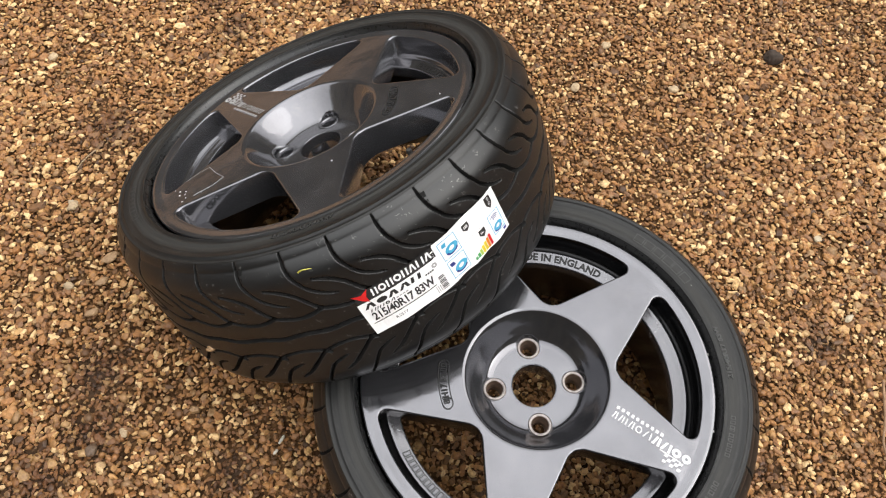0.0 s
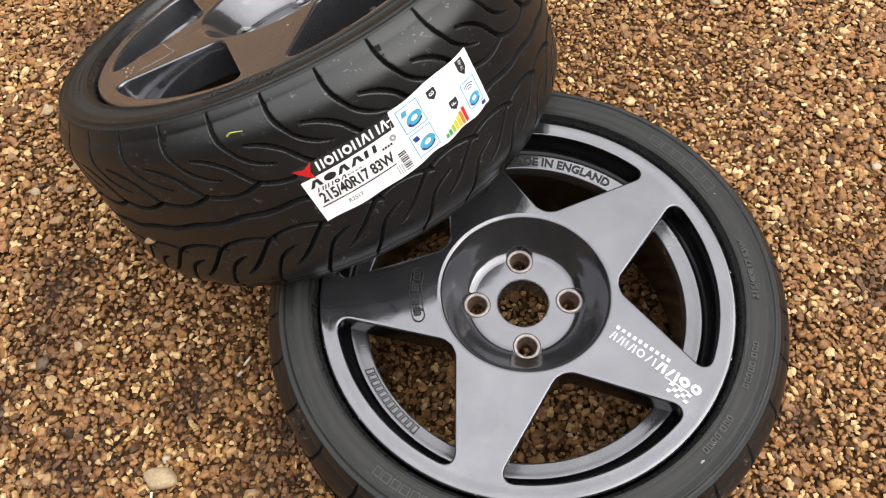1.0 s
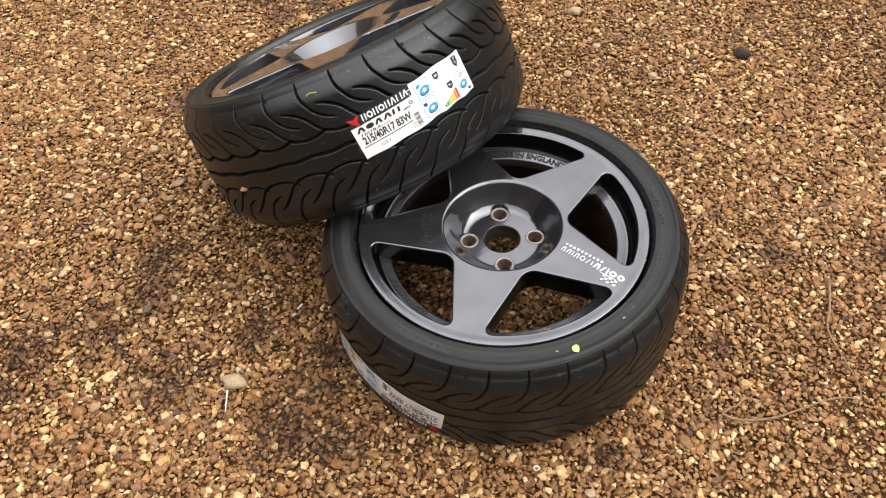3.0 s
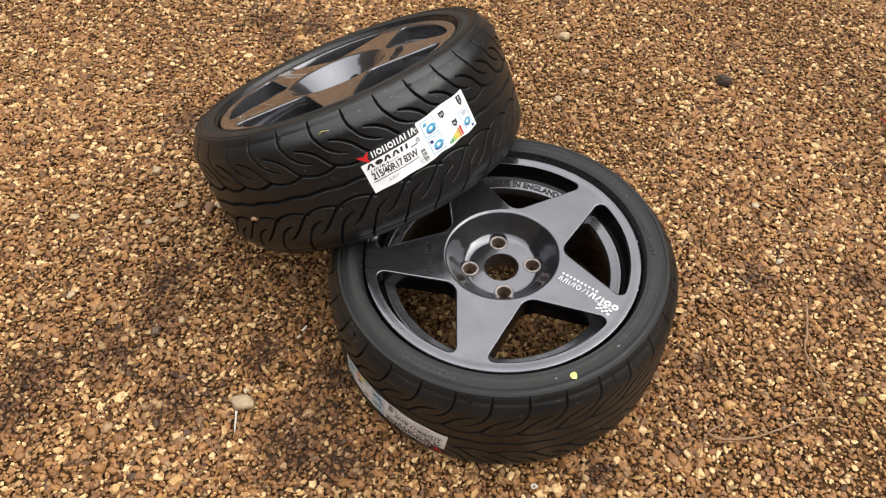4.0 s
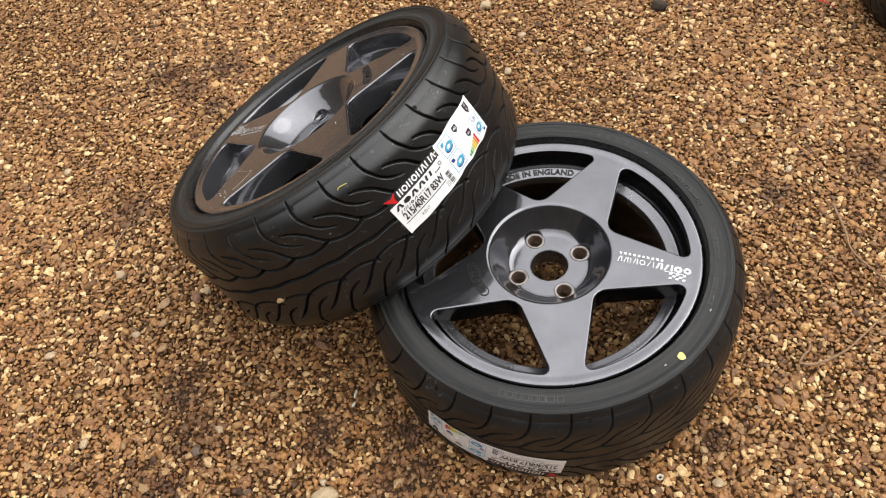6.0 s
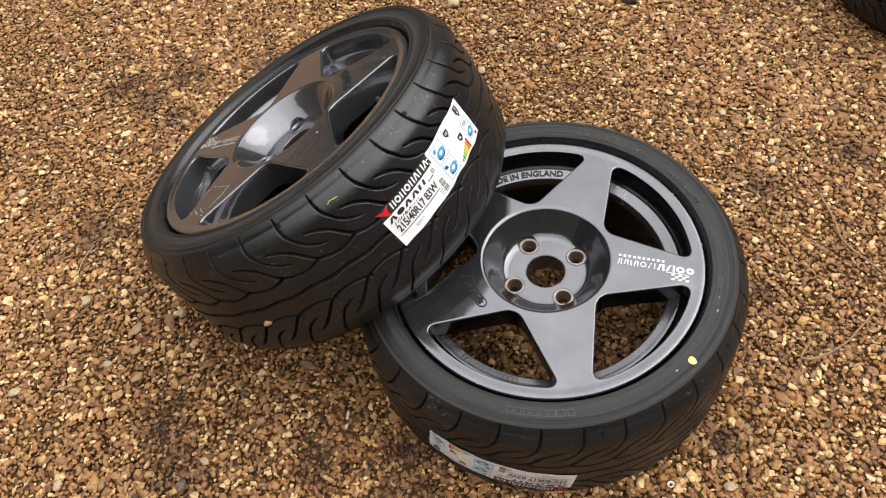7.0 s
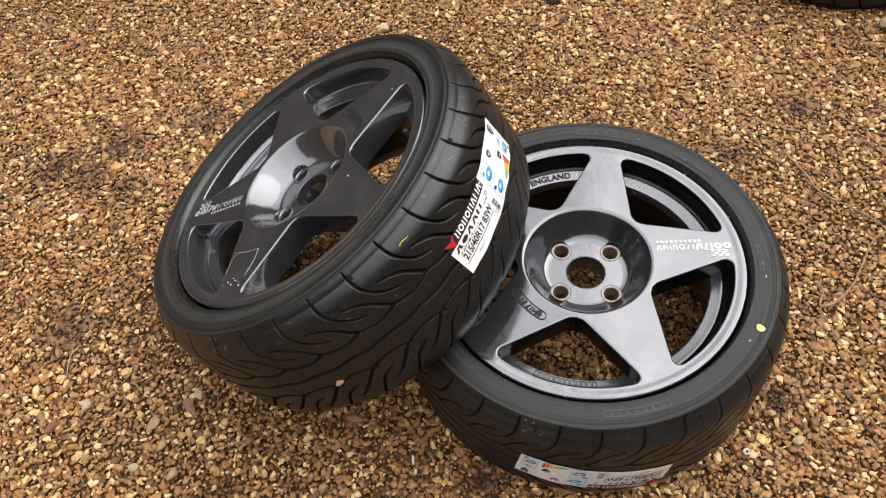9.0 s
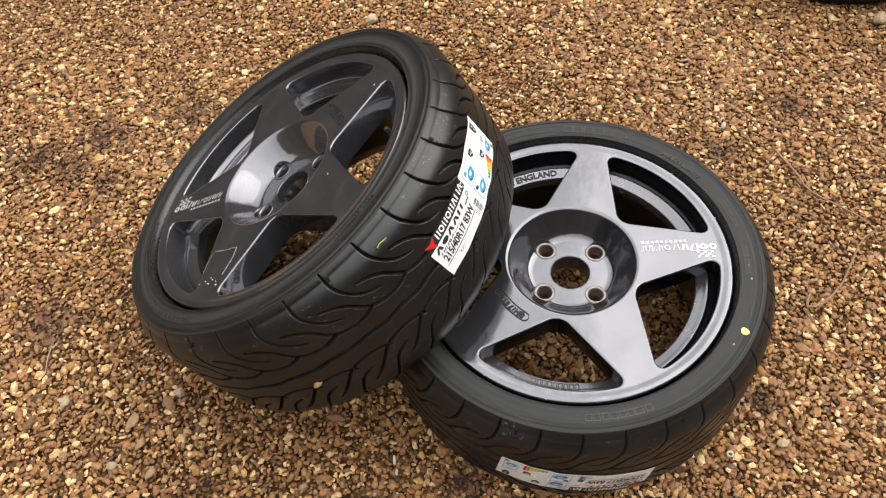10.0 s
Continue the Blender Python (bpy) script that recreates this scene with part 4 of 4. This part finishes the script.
build_label(low_wheel, -104.9, -0.1135, -9.6, -1, 1.06)


def side_bars(tyre, angle, radius, widths, tall):
    """Moulded brand lettering on the sidewall, as raised bars."""
    a = angle
    for w in widths:
        v, f = ring_shape(-w / 2, -tall / 2, w / 2, tall / 2, min(0.0014, w * 0.28))
        part("moulded_bar", mesh_of("moulded_bar", on_ring(v, radius, a, 0.0007, True), f, EMBOSS, False), tyre)
        a += math.degrees((w + 0.0017) / radius)


up_text("moulded_size", "215/40R17 83W", 0.009, 0.2535, -83, 0.0004, EMBOSS, up_tyre, True, 0.075)
low_text("moulded_size", "215/40R17 83W", 0.009, 0.2535, 7.8, 0.0004, EMBOSS, low_tyre, True, 0.075)
side_bars(low_tyre, -124, 0.2580, (0.009, 0.010, 0.0095, 0.010, 0.0095, 0.0095, 0.012, 0.010), 0.010)
side_bars(low_tyre, 34, 0.2570, (0.0150, 0.014, 0.016, 0.0150, 0.015, 0.0150), 0.0135)
side_bars(low_tyre, -43, 0.2530, (0.0052, 0.0046, 0.0052, 0.0048, 0.0020, 0.0052, 0.0046, 0.0052), 0.0072)
side_bars(low_tyre, -24, 0.2535, (0.0050, 0.0046, 0.0052, 0.0048, 0.0052, 0.0020, 0.0050, 0.0046, 0.0052), 0.0068)
side_bars(up_tyre, -168, 0.2580, (0.009, 0.010, 0.0095, 0.010, 0.0095, 0.0095, 0.012, 0.010), 0.010)

# paint dot on the flat tyre's sidewall
bm = bmesh.new()
bmesh.ops.create_icosphere(bm, subdivisions=2, radius=0.0058)
for v in bm.verts:
    v.co.z *= 0.12
    v.co *= 1 + 0.3 * noise.noise(v.co * 260)
me = bpy.data.meshes.new("paint_dot")
bm.to_mesh(me), bm.free()
me.materials.append(PAINTDOT)
a = radians(-65.3)
part("paint_dot", me, low_tyre, "bright yellow paint dot", Matrix.Translation((0.2641 * math.cos(a), 0.2641 * math.sin(a), 0.0012)))

# ---- ground ----
# the stretch of drive whose stones lie one by one
BED = [(-1.56, 1.05), (-1.1, -0.1), (-0.9, -0.52), (0.3, -0.62), (0.78, -0.45), (1.5, 0.25), (1.5, 1.3), (1.25, 1.55), (-0.55, 1.95), (-0.85, 1.85)]


def ground_sheet():
    edges = np.unique(np.r_[np.linspace(-400, -3, 14), np.linspace(-3, 3, 121), np.linspace(3, 400, 14)])
    X, Y = np.meshgrid(edges, edges, indexing="ij")
    Z = np.full(X.shape, -0.003)
    near = (np.abs(X) < 3) & (np.abs(Y) < 3)
    Z[near] += np.array([0.0022 * noise.noise(Vector((x * 9, y * 9, 0))) for x, y in zip(X[near], Y[near])])
    me = mesh_of("ground", np.stack([X, Y, Z], -1).reshape(-1, 3), grid_faces(len(edges), len(edges)), SOIL)
    me.materials.append(FAR_GRAVEL)
    for face in me.polygons:
        x, y, _ = face.center
        face.material_index = 0 if all((bx - ax) * (y - ay) - (by - ay) * (x - ax) > 0.05 for (ax, ay), (bx, by) in zip(BED, BED[1:] + BED[:1])) else 1
    return me


tagged(new("ground", ground_sheet()), "brown earth bed under loose gravel drive", "ground", kind="structure")


def gravel():
    """Loose stones, each a lump of its own, two loose layers deep over the stretch of drive round the wheels."""
    rng = np.random.default_rng(4)
    step = 0.0068
    gx, gy = np.meshgrid(np.arange(-1.62, 1.55, step), np.arange(-0.66, 2.0, step), indexing="ij")
    p = np.stack([gx, gy], -1).reshape(-1, 2) + rng.uniform(-0.5, 0.5, (gx.size, 2)) * step
    hull = BED
    keep = np.ones(len(p), bool)
    for (ax, ay), (bx, by) in zip(hull, hull[1:] + hull[:1]):
        keep &= (bx - ax) * (p[:, 1] - ay) - (by - ay) * (p[:, 0] - ax) > 0
    p = p[keep]
    n = len(p)
    g = (1 + 5 ** 0.5) / 2
    ico = np.array([(-1, g, 0), (1, g, 0), (-1, -g, 0), (1, -g, 0), (0, -1, g), (0, 1, g), (0, -1, -g), (0, 1, -g), (g, 0, -1), (g, 0, 1), (-g, 0, -1), (-g, 0, 1)]) / np.hypot(1, g)
    tri = np.array([(0, 11, 5), (0, 5, 1), (0, 1, 7), (0, 7, 10), (0, 10, 11), (1, 5, 9), (5, 11, 4), (11, 10, 2), (10, 7, 6), (7, 1, 8),
                    (3, 9, 4), (3, 4, 2), (3, 2, 6), (3, 6, 8), (3, 8, 9), (4, 9, 5), (2, 4, 11), (6, 2, 10), (8, 6, 7), (9, 8, 1)])
    size = np.clip(rng.lognormal(math.log(0.0051), 0.34, n), 0.0024, 0.0130)
    # the bed settles finer inside the wheel that lies flat
    size *= np.where(np.hypot(p[:, 0] - LOW.translation.x, p[:, 1] - LOW.translation.y) < 0.23, 0.84, 1.0)
    size *= 1 + 0.16 * np.sin(p[:, 0] * 5.3 + 1.0) * np.cos(p[:, 1] * 4.1 + p[:, 0] * 2.0)
    lift = rng.uniform(-0.0030, 0.0038, n) + 0.0015 * np.sin(p[:, 0] * 7) * np.cos(p[:, 1] * 6)

    def placed(shape, which, squash):
        """Copies of one stone, each bent, stretched and turned in its own way."""
        k, m = len(which), shape.shape[-2]
        v = shape * (np.stack([np.ones(k), rng.uniform(0.52, 0.92, k), rng.uniform(*squash, k)], -1) * size[which][:, None])[:, None]
        x, y, z = v[..., 0], v[..., 1], v[..., 2]
        for angle, axes in ((rng.uniform(0, 2 * np.pi, k), "xy"), (rng.normal(0, 0.42, k), "zx"), (rng.uniform(0, 2 * np.pi, k), "xy")):
            c, s = np.cos(angle)[:, None], np.sin(angle)[:, None]
            if axes == "xy":
                x, y = x * c - y * s, x * s + y * c
            else:
                z, x = z * c - x * s, z * s + x * c
        return np.stack([x + p[which, :1], y + p[which, 1:], z + lift[which][:, None]], -1).reshape(-1, 3)

    pick = rng.random(n) < 0.5
    chips, lumps = np.nonzero(pick)[0], np.nonzero(~pick)[0]
    k = len(chips)
    a = np.arange(5) * 2 * np.pi / 5 + rng.uniform(-0.4, 0.4, (k, 5))
    r = rng.uniform(0.72, 1.15, (k, 5))
    low_ring = np.stack([np.cos(a) * r, np.sin(a) * r, rng.uniform(-0.3, 0.15, (k, 5))], -1)
    inset = rng.uniform(0.5, 0.86, (k, 5))
    top_ring = np.stack([np.cos(a) * r * inset, np.sin(a) * r * inset, 0.62 + rng.uniform(-0.16, 0.16, (k, 5))], -1)
    foot = np.tile(np.array([0.0, 0.0, -0.8]), (k, 1, 1))
    chip_tri = np.array([(5, 6, 7), (5, 7, 8), (5, 8, 9)] + [t for i in range(5) for t in ((i, (i + 1) % 5, 5 + (i + 1) % 5), (i, 5 + (i + 1) % 5, 5 + i), (10, (i + 1) % 5, i))])
    va = placed(np.concatenate([low_ring, top_ring, foot], 1), chips, (0.28, 0.52))
    vb = placed(ico[None] * (1 + rng.uniform(-0.3, 0.3, (len(lumps), 12, 1))), lumps, (0.3, 0.52))
    v = np.concatenate([va, vb]).astype(np.float32)
    f = np.concatenate([(chip_tri[None] + 11 * np.arange(k)[:, None, None]).reshape(-1), (tri[None] + len(va) + 12 * np.arange(len(lumps))[:, None, None]).reshape(-1)])
    smooth = np.concatenate([np.zeros(k * len(chip_tri), bool), np.repeat(rng.random(len(lumps)) < 0.5, 20)])
    me = bpy.data.meshes.new("gravel")
    me.vertices.add(len(v)), me.loops.add(len(f)), me.polygons.add(len(f) // 3)
    me.vertices.foreach_set("co", v.ravel())
    me.loops.foreach_set("vertex_index", f.astype(np.int32))
    me.polygons.foreach_set("loop_start", np.arange(0, len(f), 3, dtype=np.int32))
    me.polygons.foreach_set("use_smooth", smooth)
    me.update(calc_edges=True)
    me.materials.append(GRAVEL)
    return me


tagged(new("gravel", gravel()), "loose brown, tan and cream pea gravel on the drive", "gravel", kind="stuff")


def backdrop():
    """Far, unseen dark ring added all round to block low sky and darken reflections."""
    a = np.arange(384) * 2 * np.pi / 384
    # raised on the -y side to cut more sky there
    h = np.array([5.5 + 0.3 * max(0, math.sin(t)) + 2.2 * max(0, -math.sin(t + 0.2)) + 0.9 * noise.noise(Vector((math.cos(t) * 4, math.sin(t) * 4, 1))) + 0.6 * noise.noise(Vector((math.cos(t) * 15, math.sin(t) * 15, 5))) + 0.5 * noise.noise(Vector((math.cos(t) * 40, math.sin(t) * 40, 5))) for t in a])
    rows = [(9.2, -0.05), (8.9, 0.5), (9.2, 0.97), (9.6, 1.0)]
    v = np.stack([np.stack([r * np.cos(a), r * np.sin(a), np.full(384, k) * (h if k > 0 else 1)], -1) for r, k in rows], 1).reshape(-1, 3)
    return mesh_of("backdrop", v, grid_faces(384, 4, True), SURROUND)


tagged(new("backdrop", backdrop()), "unseen dark ring added round the drive", "hedge", kind="structure")


# ---- loose small things ----
def lump(name, at, size, mat, label, category, seed, turn=0.0):
    bm = bmesh.new()
    bmesh.ops.create_icosphere(bm, subdivisions=3, radius=1.0)
    for v in bm.verts:
        v.co *= 1 + 0.28 * noise.noise(v.co * 1.3 + Vector((seed, 0, 0))) + 0.08 * noise.noise(v.co * 4 + Vector((0, seed, 0)))
        v.co = Vector((v.co.x * size[0], v.co.y * size[1], v.co.z * size[2]))
    me = bpy.data.meshes.new(name)
    bm.to_mesh(me), bm.free()
    me.materials.append(mat)
    me.polygons.foreach_set("use_smooth", [True] * len(me.polygons))
    ob = new(name, me)
    ob.matrix_world = pose(*at, 0, 0, turn)
    return tagged(ob, label, category)


def stalk(name, points, radius, mat, label, category):
    cu = bpy.data.curves.new(name, "CURVE")
    cu.dimensions, cu.bevel_depth, cu.bevel_resolution, cu.resolution_u = "3D", radius, 2, 6
    s = cu.splines.new("BEZIER")
    s.bezier_points.add(len(points) - 1)
    for k, (b, p) in enumerate(zip(s.bezier_points, points)):
        b.co, b.handle_left_type, b.handle_right_type = p, "AUTO", "AUTO"
        b.radius = 1.0 - 0.55 * k / max(1, len(points) - 1)
    ob = new(name, cu)
    me = bpy.data.meshes.new_from_object(ob.evaluated_get(bpy.context.evaluated_depsgraph_get()))
    bpy.data.objects.remove(ob), bpy.data.curves.remove(cu)
    me.materials.clear()
    me.materials.append(mat)
    me.polygons.foreach_set("use_smooth", [True] * len(me.polygons))
    return tagged(new(name, me), label, category)


lump("stone", (-0.442, -0.197, 0.009), (0.021, 0.014, 0.010), STONE, "large pale buff stone on the gravel", "stone", 3, 8)
stalk("stick", [(-0.449, -0.215, 0.009), (-0.446, -0.235, 0.008), (-0.443, -0.254, 0.007)], 0.0021, PALEWOOD, "short white stick beside a pale stone", "stick")
lump("dark_clod", (0.570, 0.790, 0.008), (0.020, 0.016, 0.014), DARKSTONE, "dark clod of earth on the gravel", "clod", 9)
lump("stone", (0.171, 0.957, 0.008), (0.016, 0.013, 0.010), STONE, "pale rounded stone on the gravel", "stone", 5)
lump("stone", (1.110, 0.232, 0.010), (0.018, 0.014, 0.013), STONE, "angular tan stone near a wheel", "stone", 11, 30)
stalk("twig", [(0.370, -0.206, 0.010), (0.385, -0.214, 0.011), (0.410, -0.216, 0.012), (0.433, -0.213, 0.012), (0.459, -0.207, 0.013), (0.488, -0.195, 0.014), (0.572, -0.164, 0.012), (0.600, -0.166, 0.010)], 0.0029, TWIG, "thin bent brown twig on the gravel", "twig")
stalk("twig", [(0.609, 0.084, 0.009), (0.591, 0.013, 0.012), (0.579, -0.026, 0.011), (0.590, -0.085, 0.012), (0.602, -0.145, 0.012), (0.600, -0.164, 0.010)], 0.0024, TWIG, "long dry brown twig on the gravel", "twig")
stalk("twig", [(0.371, -0.205, 0.011), (0.383, -0.197, 0.013), (0.400, -0.187, 0.012), (0.405, -0.174, 0.012), (0.400, -0.166, 0.009)], 0.0024, TWIG, "short kinked brown twig on the gravel", "twig")
stalk("twig", [(0.371, -0.206, 0.009), (0.362, -0.220, 0.011), (0.349, -0.251, 0.010), (0.344, -0.277, 0.008)], 0.0011, TWIG, "short thin twig on the gravel", "twig")
up_point = lambda r, a, z: UP @ Vector((r * math.cos(radians(a)), r * math.sin(radians(a)), z))
lump("pebble", tuple(up_point(0.3015, -122.4, -0.138)), (0.0065, 0.0045, 0.004), WARMSTONE, "small pale pebble stuck on the tyre tread", "pebble", 2, 20)
stalk("leaf_shred", [tuple(up_point(0.2998, -85.9, -0.0222)), tuple(up_point(0.3004, -85.1, -0.0200)), tuple(up_point(0.3004, -83.9, -0.0208)), tuple(up_point(0.3002, -82.8, -0.0220))], 0.0010, LEAF, "shred of yellow leaf on the tyre tread", "leaf")
for x, y, a in ((0.347, 0.695, 10), (0.146, 0.690, 60), (0.219, 0.807, 30), (-0.892, 0.719, 80), (-0.904, 0.222, 20), (-0.772, 0.375, 50)):
    lump("pale_pebble", (x, y, 0.006), (0.011, 0.008, 0.006), STONE, "pale cream pebble among brown gravel", "pebble", x * 9, a)
stalk("snail_shell", [(0.070 + (0.0052 - 0.0009 * k / 3) * math.cos(k * 0.8), -0.322 + (0.0052 - 0.0009 * k / 3) * math.sin(k * 0.8), 0.0105 + 0.0006 * k) for k in range(9)], 0.0022, PALEWOOD, "small curled white snail shell on the gravel", "shell")
lump("dry_leaf", (0.655, -0.124, 0.010), (0.010, 0.006, 0.0022), DRYLEAF, "crumpled yellow leaf scrap on the gravel", "leaf", 6, 30)
stalk("red_straw", [(0.925, 0.665, 0.008), (0.937, 0.642, 0.011), (0.945, 0.62, 0.008)], 0.0016, RED, "bit of red plastic straw on the gravel", "straw")


# single stones and scraps that stand out from the gravel
for x, y, size, mat, label in (
        (-0.624, 0.269, (0.019, 0.010, 0.005), REDSTONE, "flat reddish brown sliver of stone"),
        (-0.686, 0.274, (0.017, 0.011, 0.004), WARMSTONE, "flat tan stone with a pointed end"),
        (-0.602, 0.278, (0.012, 0.009, 0.006), STONE, "pale cream pebble among brown gravel"),
        (-0.689, 0.228, (0.013, 0.008, 0.006), WARMSTONE, "rounded tan pebble on the gravel"),
        (-0.693, 0.171, (0.014, 0.008, 0.006), WARMSTONE, "rounded tan pebble on the gravel"),
        (-0.742, 0.218, (0.011, 0.008, 0.006), STONE, "pale cream pebble among brown gravel"),
        (0.152, -0.353, (0.010, 0.008, 0.005), STONE, "pale cream pebble among brown gravel"),
        (-0.442, -0.172, (0.0065, 0.0065, 0.005), PALESTONE, "small round white pebble by a larger stone"),
        (-0.835, 0.018, (0.011, 0.008, 0.005), STONE, "pale cream pebble among brown gravel"),
        (-0.601, -0.027, (0.010, 0.007, 0.005), STONE, "pale cream pebble among brown gravel"),
        (-0.402, 0.083, (0.018, 0.008, 0.005), REDSTONE, "long flat reddish brown stone on gravel"),
        (-0.666, -0.259, (0.012, 0.009, 0.006), WARMSTONE, "rounded tan pebble on the gravel"),
        (-0.643, -0.054, (0.012, 0.010, 0.007), GREYSTONE, "dark grey rounded pebble on gravel"),
        (0.564, 0.353, (0.009, 0.008, 0.005), PALESTONE, "bright white pebble among brown gravel"),
        (0.582, 0.196, (0.012, 0.006, 0.005), PALESTONE, "bright white pebble among brown gravel"),
        (-0.774, 0.380, (0.011, 0.007, 0.004), PALESTONE, "bright white pebble among brown gravel")):
    lump("pebble", (x, y, 0.0055), tuple(0.85 * c for c in size), mat, label, "pebble", x * 13 + y * 7, x * 997 % 180)
for x, y, turn in ((-0.361, -0.033, 62), (-0.368, -0.052, 55)):
    lump("white_chip", (x, y, 0.008), (0.008 if turn > 60 else 0.005, 0.0022, 0.0022), PALEWOOD, "small white splinter on the gravel", "chip", x * 5, turn)
stalk("straw", [(-0.757, 0.494, 0.011), (-0.771, 0.471, 0.013), (-0.783, 0.447, 0.010)], 0.0013, STONE, "short pale straw on the gravel", "straw")
stalk("straw", [(-0.488, -0.272, 0.010), (-0.471, -0.288, 0.012), (-0.452, -0.304, 0.010)], 0.0014, TWIG, "short thin dry stalk on the gravel", "straw")
stalk("straw", [(-0.457, -0.264, 0.010), (-0.462, -0.272, 0.012), (-0.469, -0.281, 0.010)], 0.0012, TWIG, "short thin dry stalk on the gravel", "straw")


def residue():
    """Thin traces of an old sticker's edge on one spoke of the leaning wheel."""
    line = [(0.137, -144.5), (0.153, -143.6), (0.167, -144.4), (0.182, -145.4)], [(0.137, -144.5), (0.142, -154), (0.147, -162.4), (0.160, -162.5), (0.183, -159.7)]
    for run in line:
        pts = [Vector((r * math.cos(radians(a)), r * math.sin(radians(a)), FACE + 0.0005)) for r, a in run]
        v, f = [], []
        for k, q in enumerate(pts):
            way = (pts[min(k + 1, len(pts) - 1)] - pts[max(k - 1, 0)]).normalized()
            side = Vector((-way.y, way.x, 0)) * (0.0007 if run is line[0] else 0.0003)
            v += [q - side, q + side]
        f = [(2 * k, 2 * k + 1, 2 * k + 3, 2 * k + 2) for k in range(len(pts) - 1)]
        part("sticker_residue", mesh_of("sticker_residue", v, f, DECAL_DIM, False), up_wheel, "thin pale trace of old sticker")


residue()
# flecks of paint lost at the foot of that spoke
rng = random.Random(8)
for r, a in ((0.200, -156.9), (0.194, -154.2), (0.190, -150.1), (0.197, -151.6), (0.198, -146.2), (0.187, -152.0), (0.192, -147.5), (0.172, -144.2), (0.161, -144.0), (0.128, -68.1), (0.193, -10.9)):
    w = rng.uniform(0.0009, 0.0019)
    v = [(r * math.cos(radians(a)) + w * rng.uniform(0.5, 1.1) * math.cos(k * 1.05), r * math.sin(radians(a)) + w * rng.uniform(0.5, 1.1) * math.sin(k * 1.05), FACE + 0.0005) for k in range(6)]
    part("paint_fleck", mesh_of("paint_fleck", v, [tuple(range(6))], DECAL, False), up_wheel, "pale fleck of lost paint")


def scuffs():
    """Chips in the lip and sidewall of the wheel that lies flat, and small moulded notches round both shoulders."""
    for r, a, size in ((0.2336, 8.2, 0.0019), (0.2338, -17.9, 0.0021), (0.2330, -19.5, 0.0010), (0.2336, -137.2, 0.0016), (0.2336, -159.6, 0.0014), (0.2338, -101, 0.0010), (0.2553, -40.3, 0.0022), (0.2580, -45.6, 0.0026), (0.2588, -71, 0.0028), (0.2570, 31, 0.0014)):
        bm = bmesh.new()
        bmesh.ops.create_icosphere(bm, subdivisions=2, radius=size)
        for v in bm.verts:
            v.co *= 0.75 + 0.75 * noise.noise(v.co * 500 + Vector((a, r, 0)))
            v.co = Vector((v.co.x * 0.55, v.co.y * 1.1, v.co.z * 0.15))
        me = bpy.data.meshes.new("scuff")
        bm.to_mesh(me), bm.free()
        me.materials.append(SCUFF)
        height = 0.0 if r > 0.24 else FACE + 0.0004
        part("scuff", me, low_wheel, "pale scuff", Matrix.Rotation(radians(a), 4, "Z") @ Matrix.Translation((r - (0.0005 if r < 0.24 else 0), 0, height)))
    for wheel, first in ((low_wheel, -98.5), (up_wheel, -99.5)):
        for k in range(8):
            v = on_tread([(-0.0035, 0, 0), (0.0035, 0, 0), (0.0008, -0.011, 0)], first + 45 * k, -0.011, 0, 1, 0.0004)
            part("moulded_notch", mesh_of("moulded_notch", v, [(0, 1, 2)], MATTE, False), wheel)


scuffs()
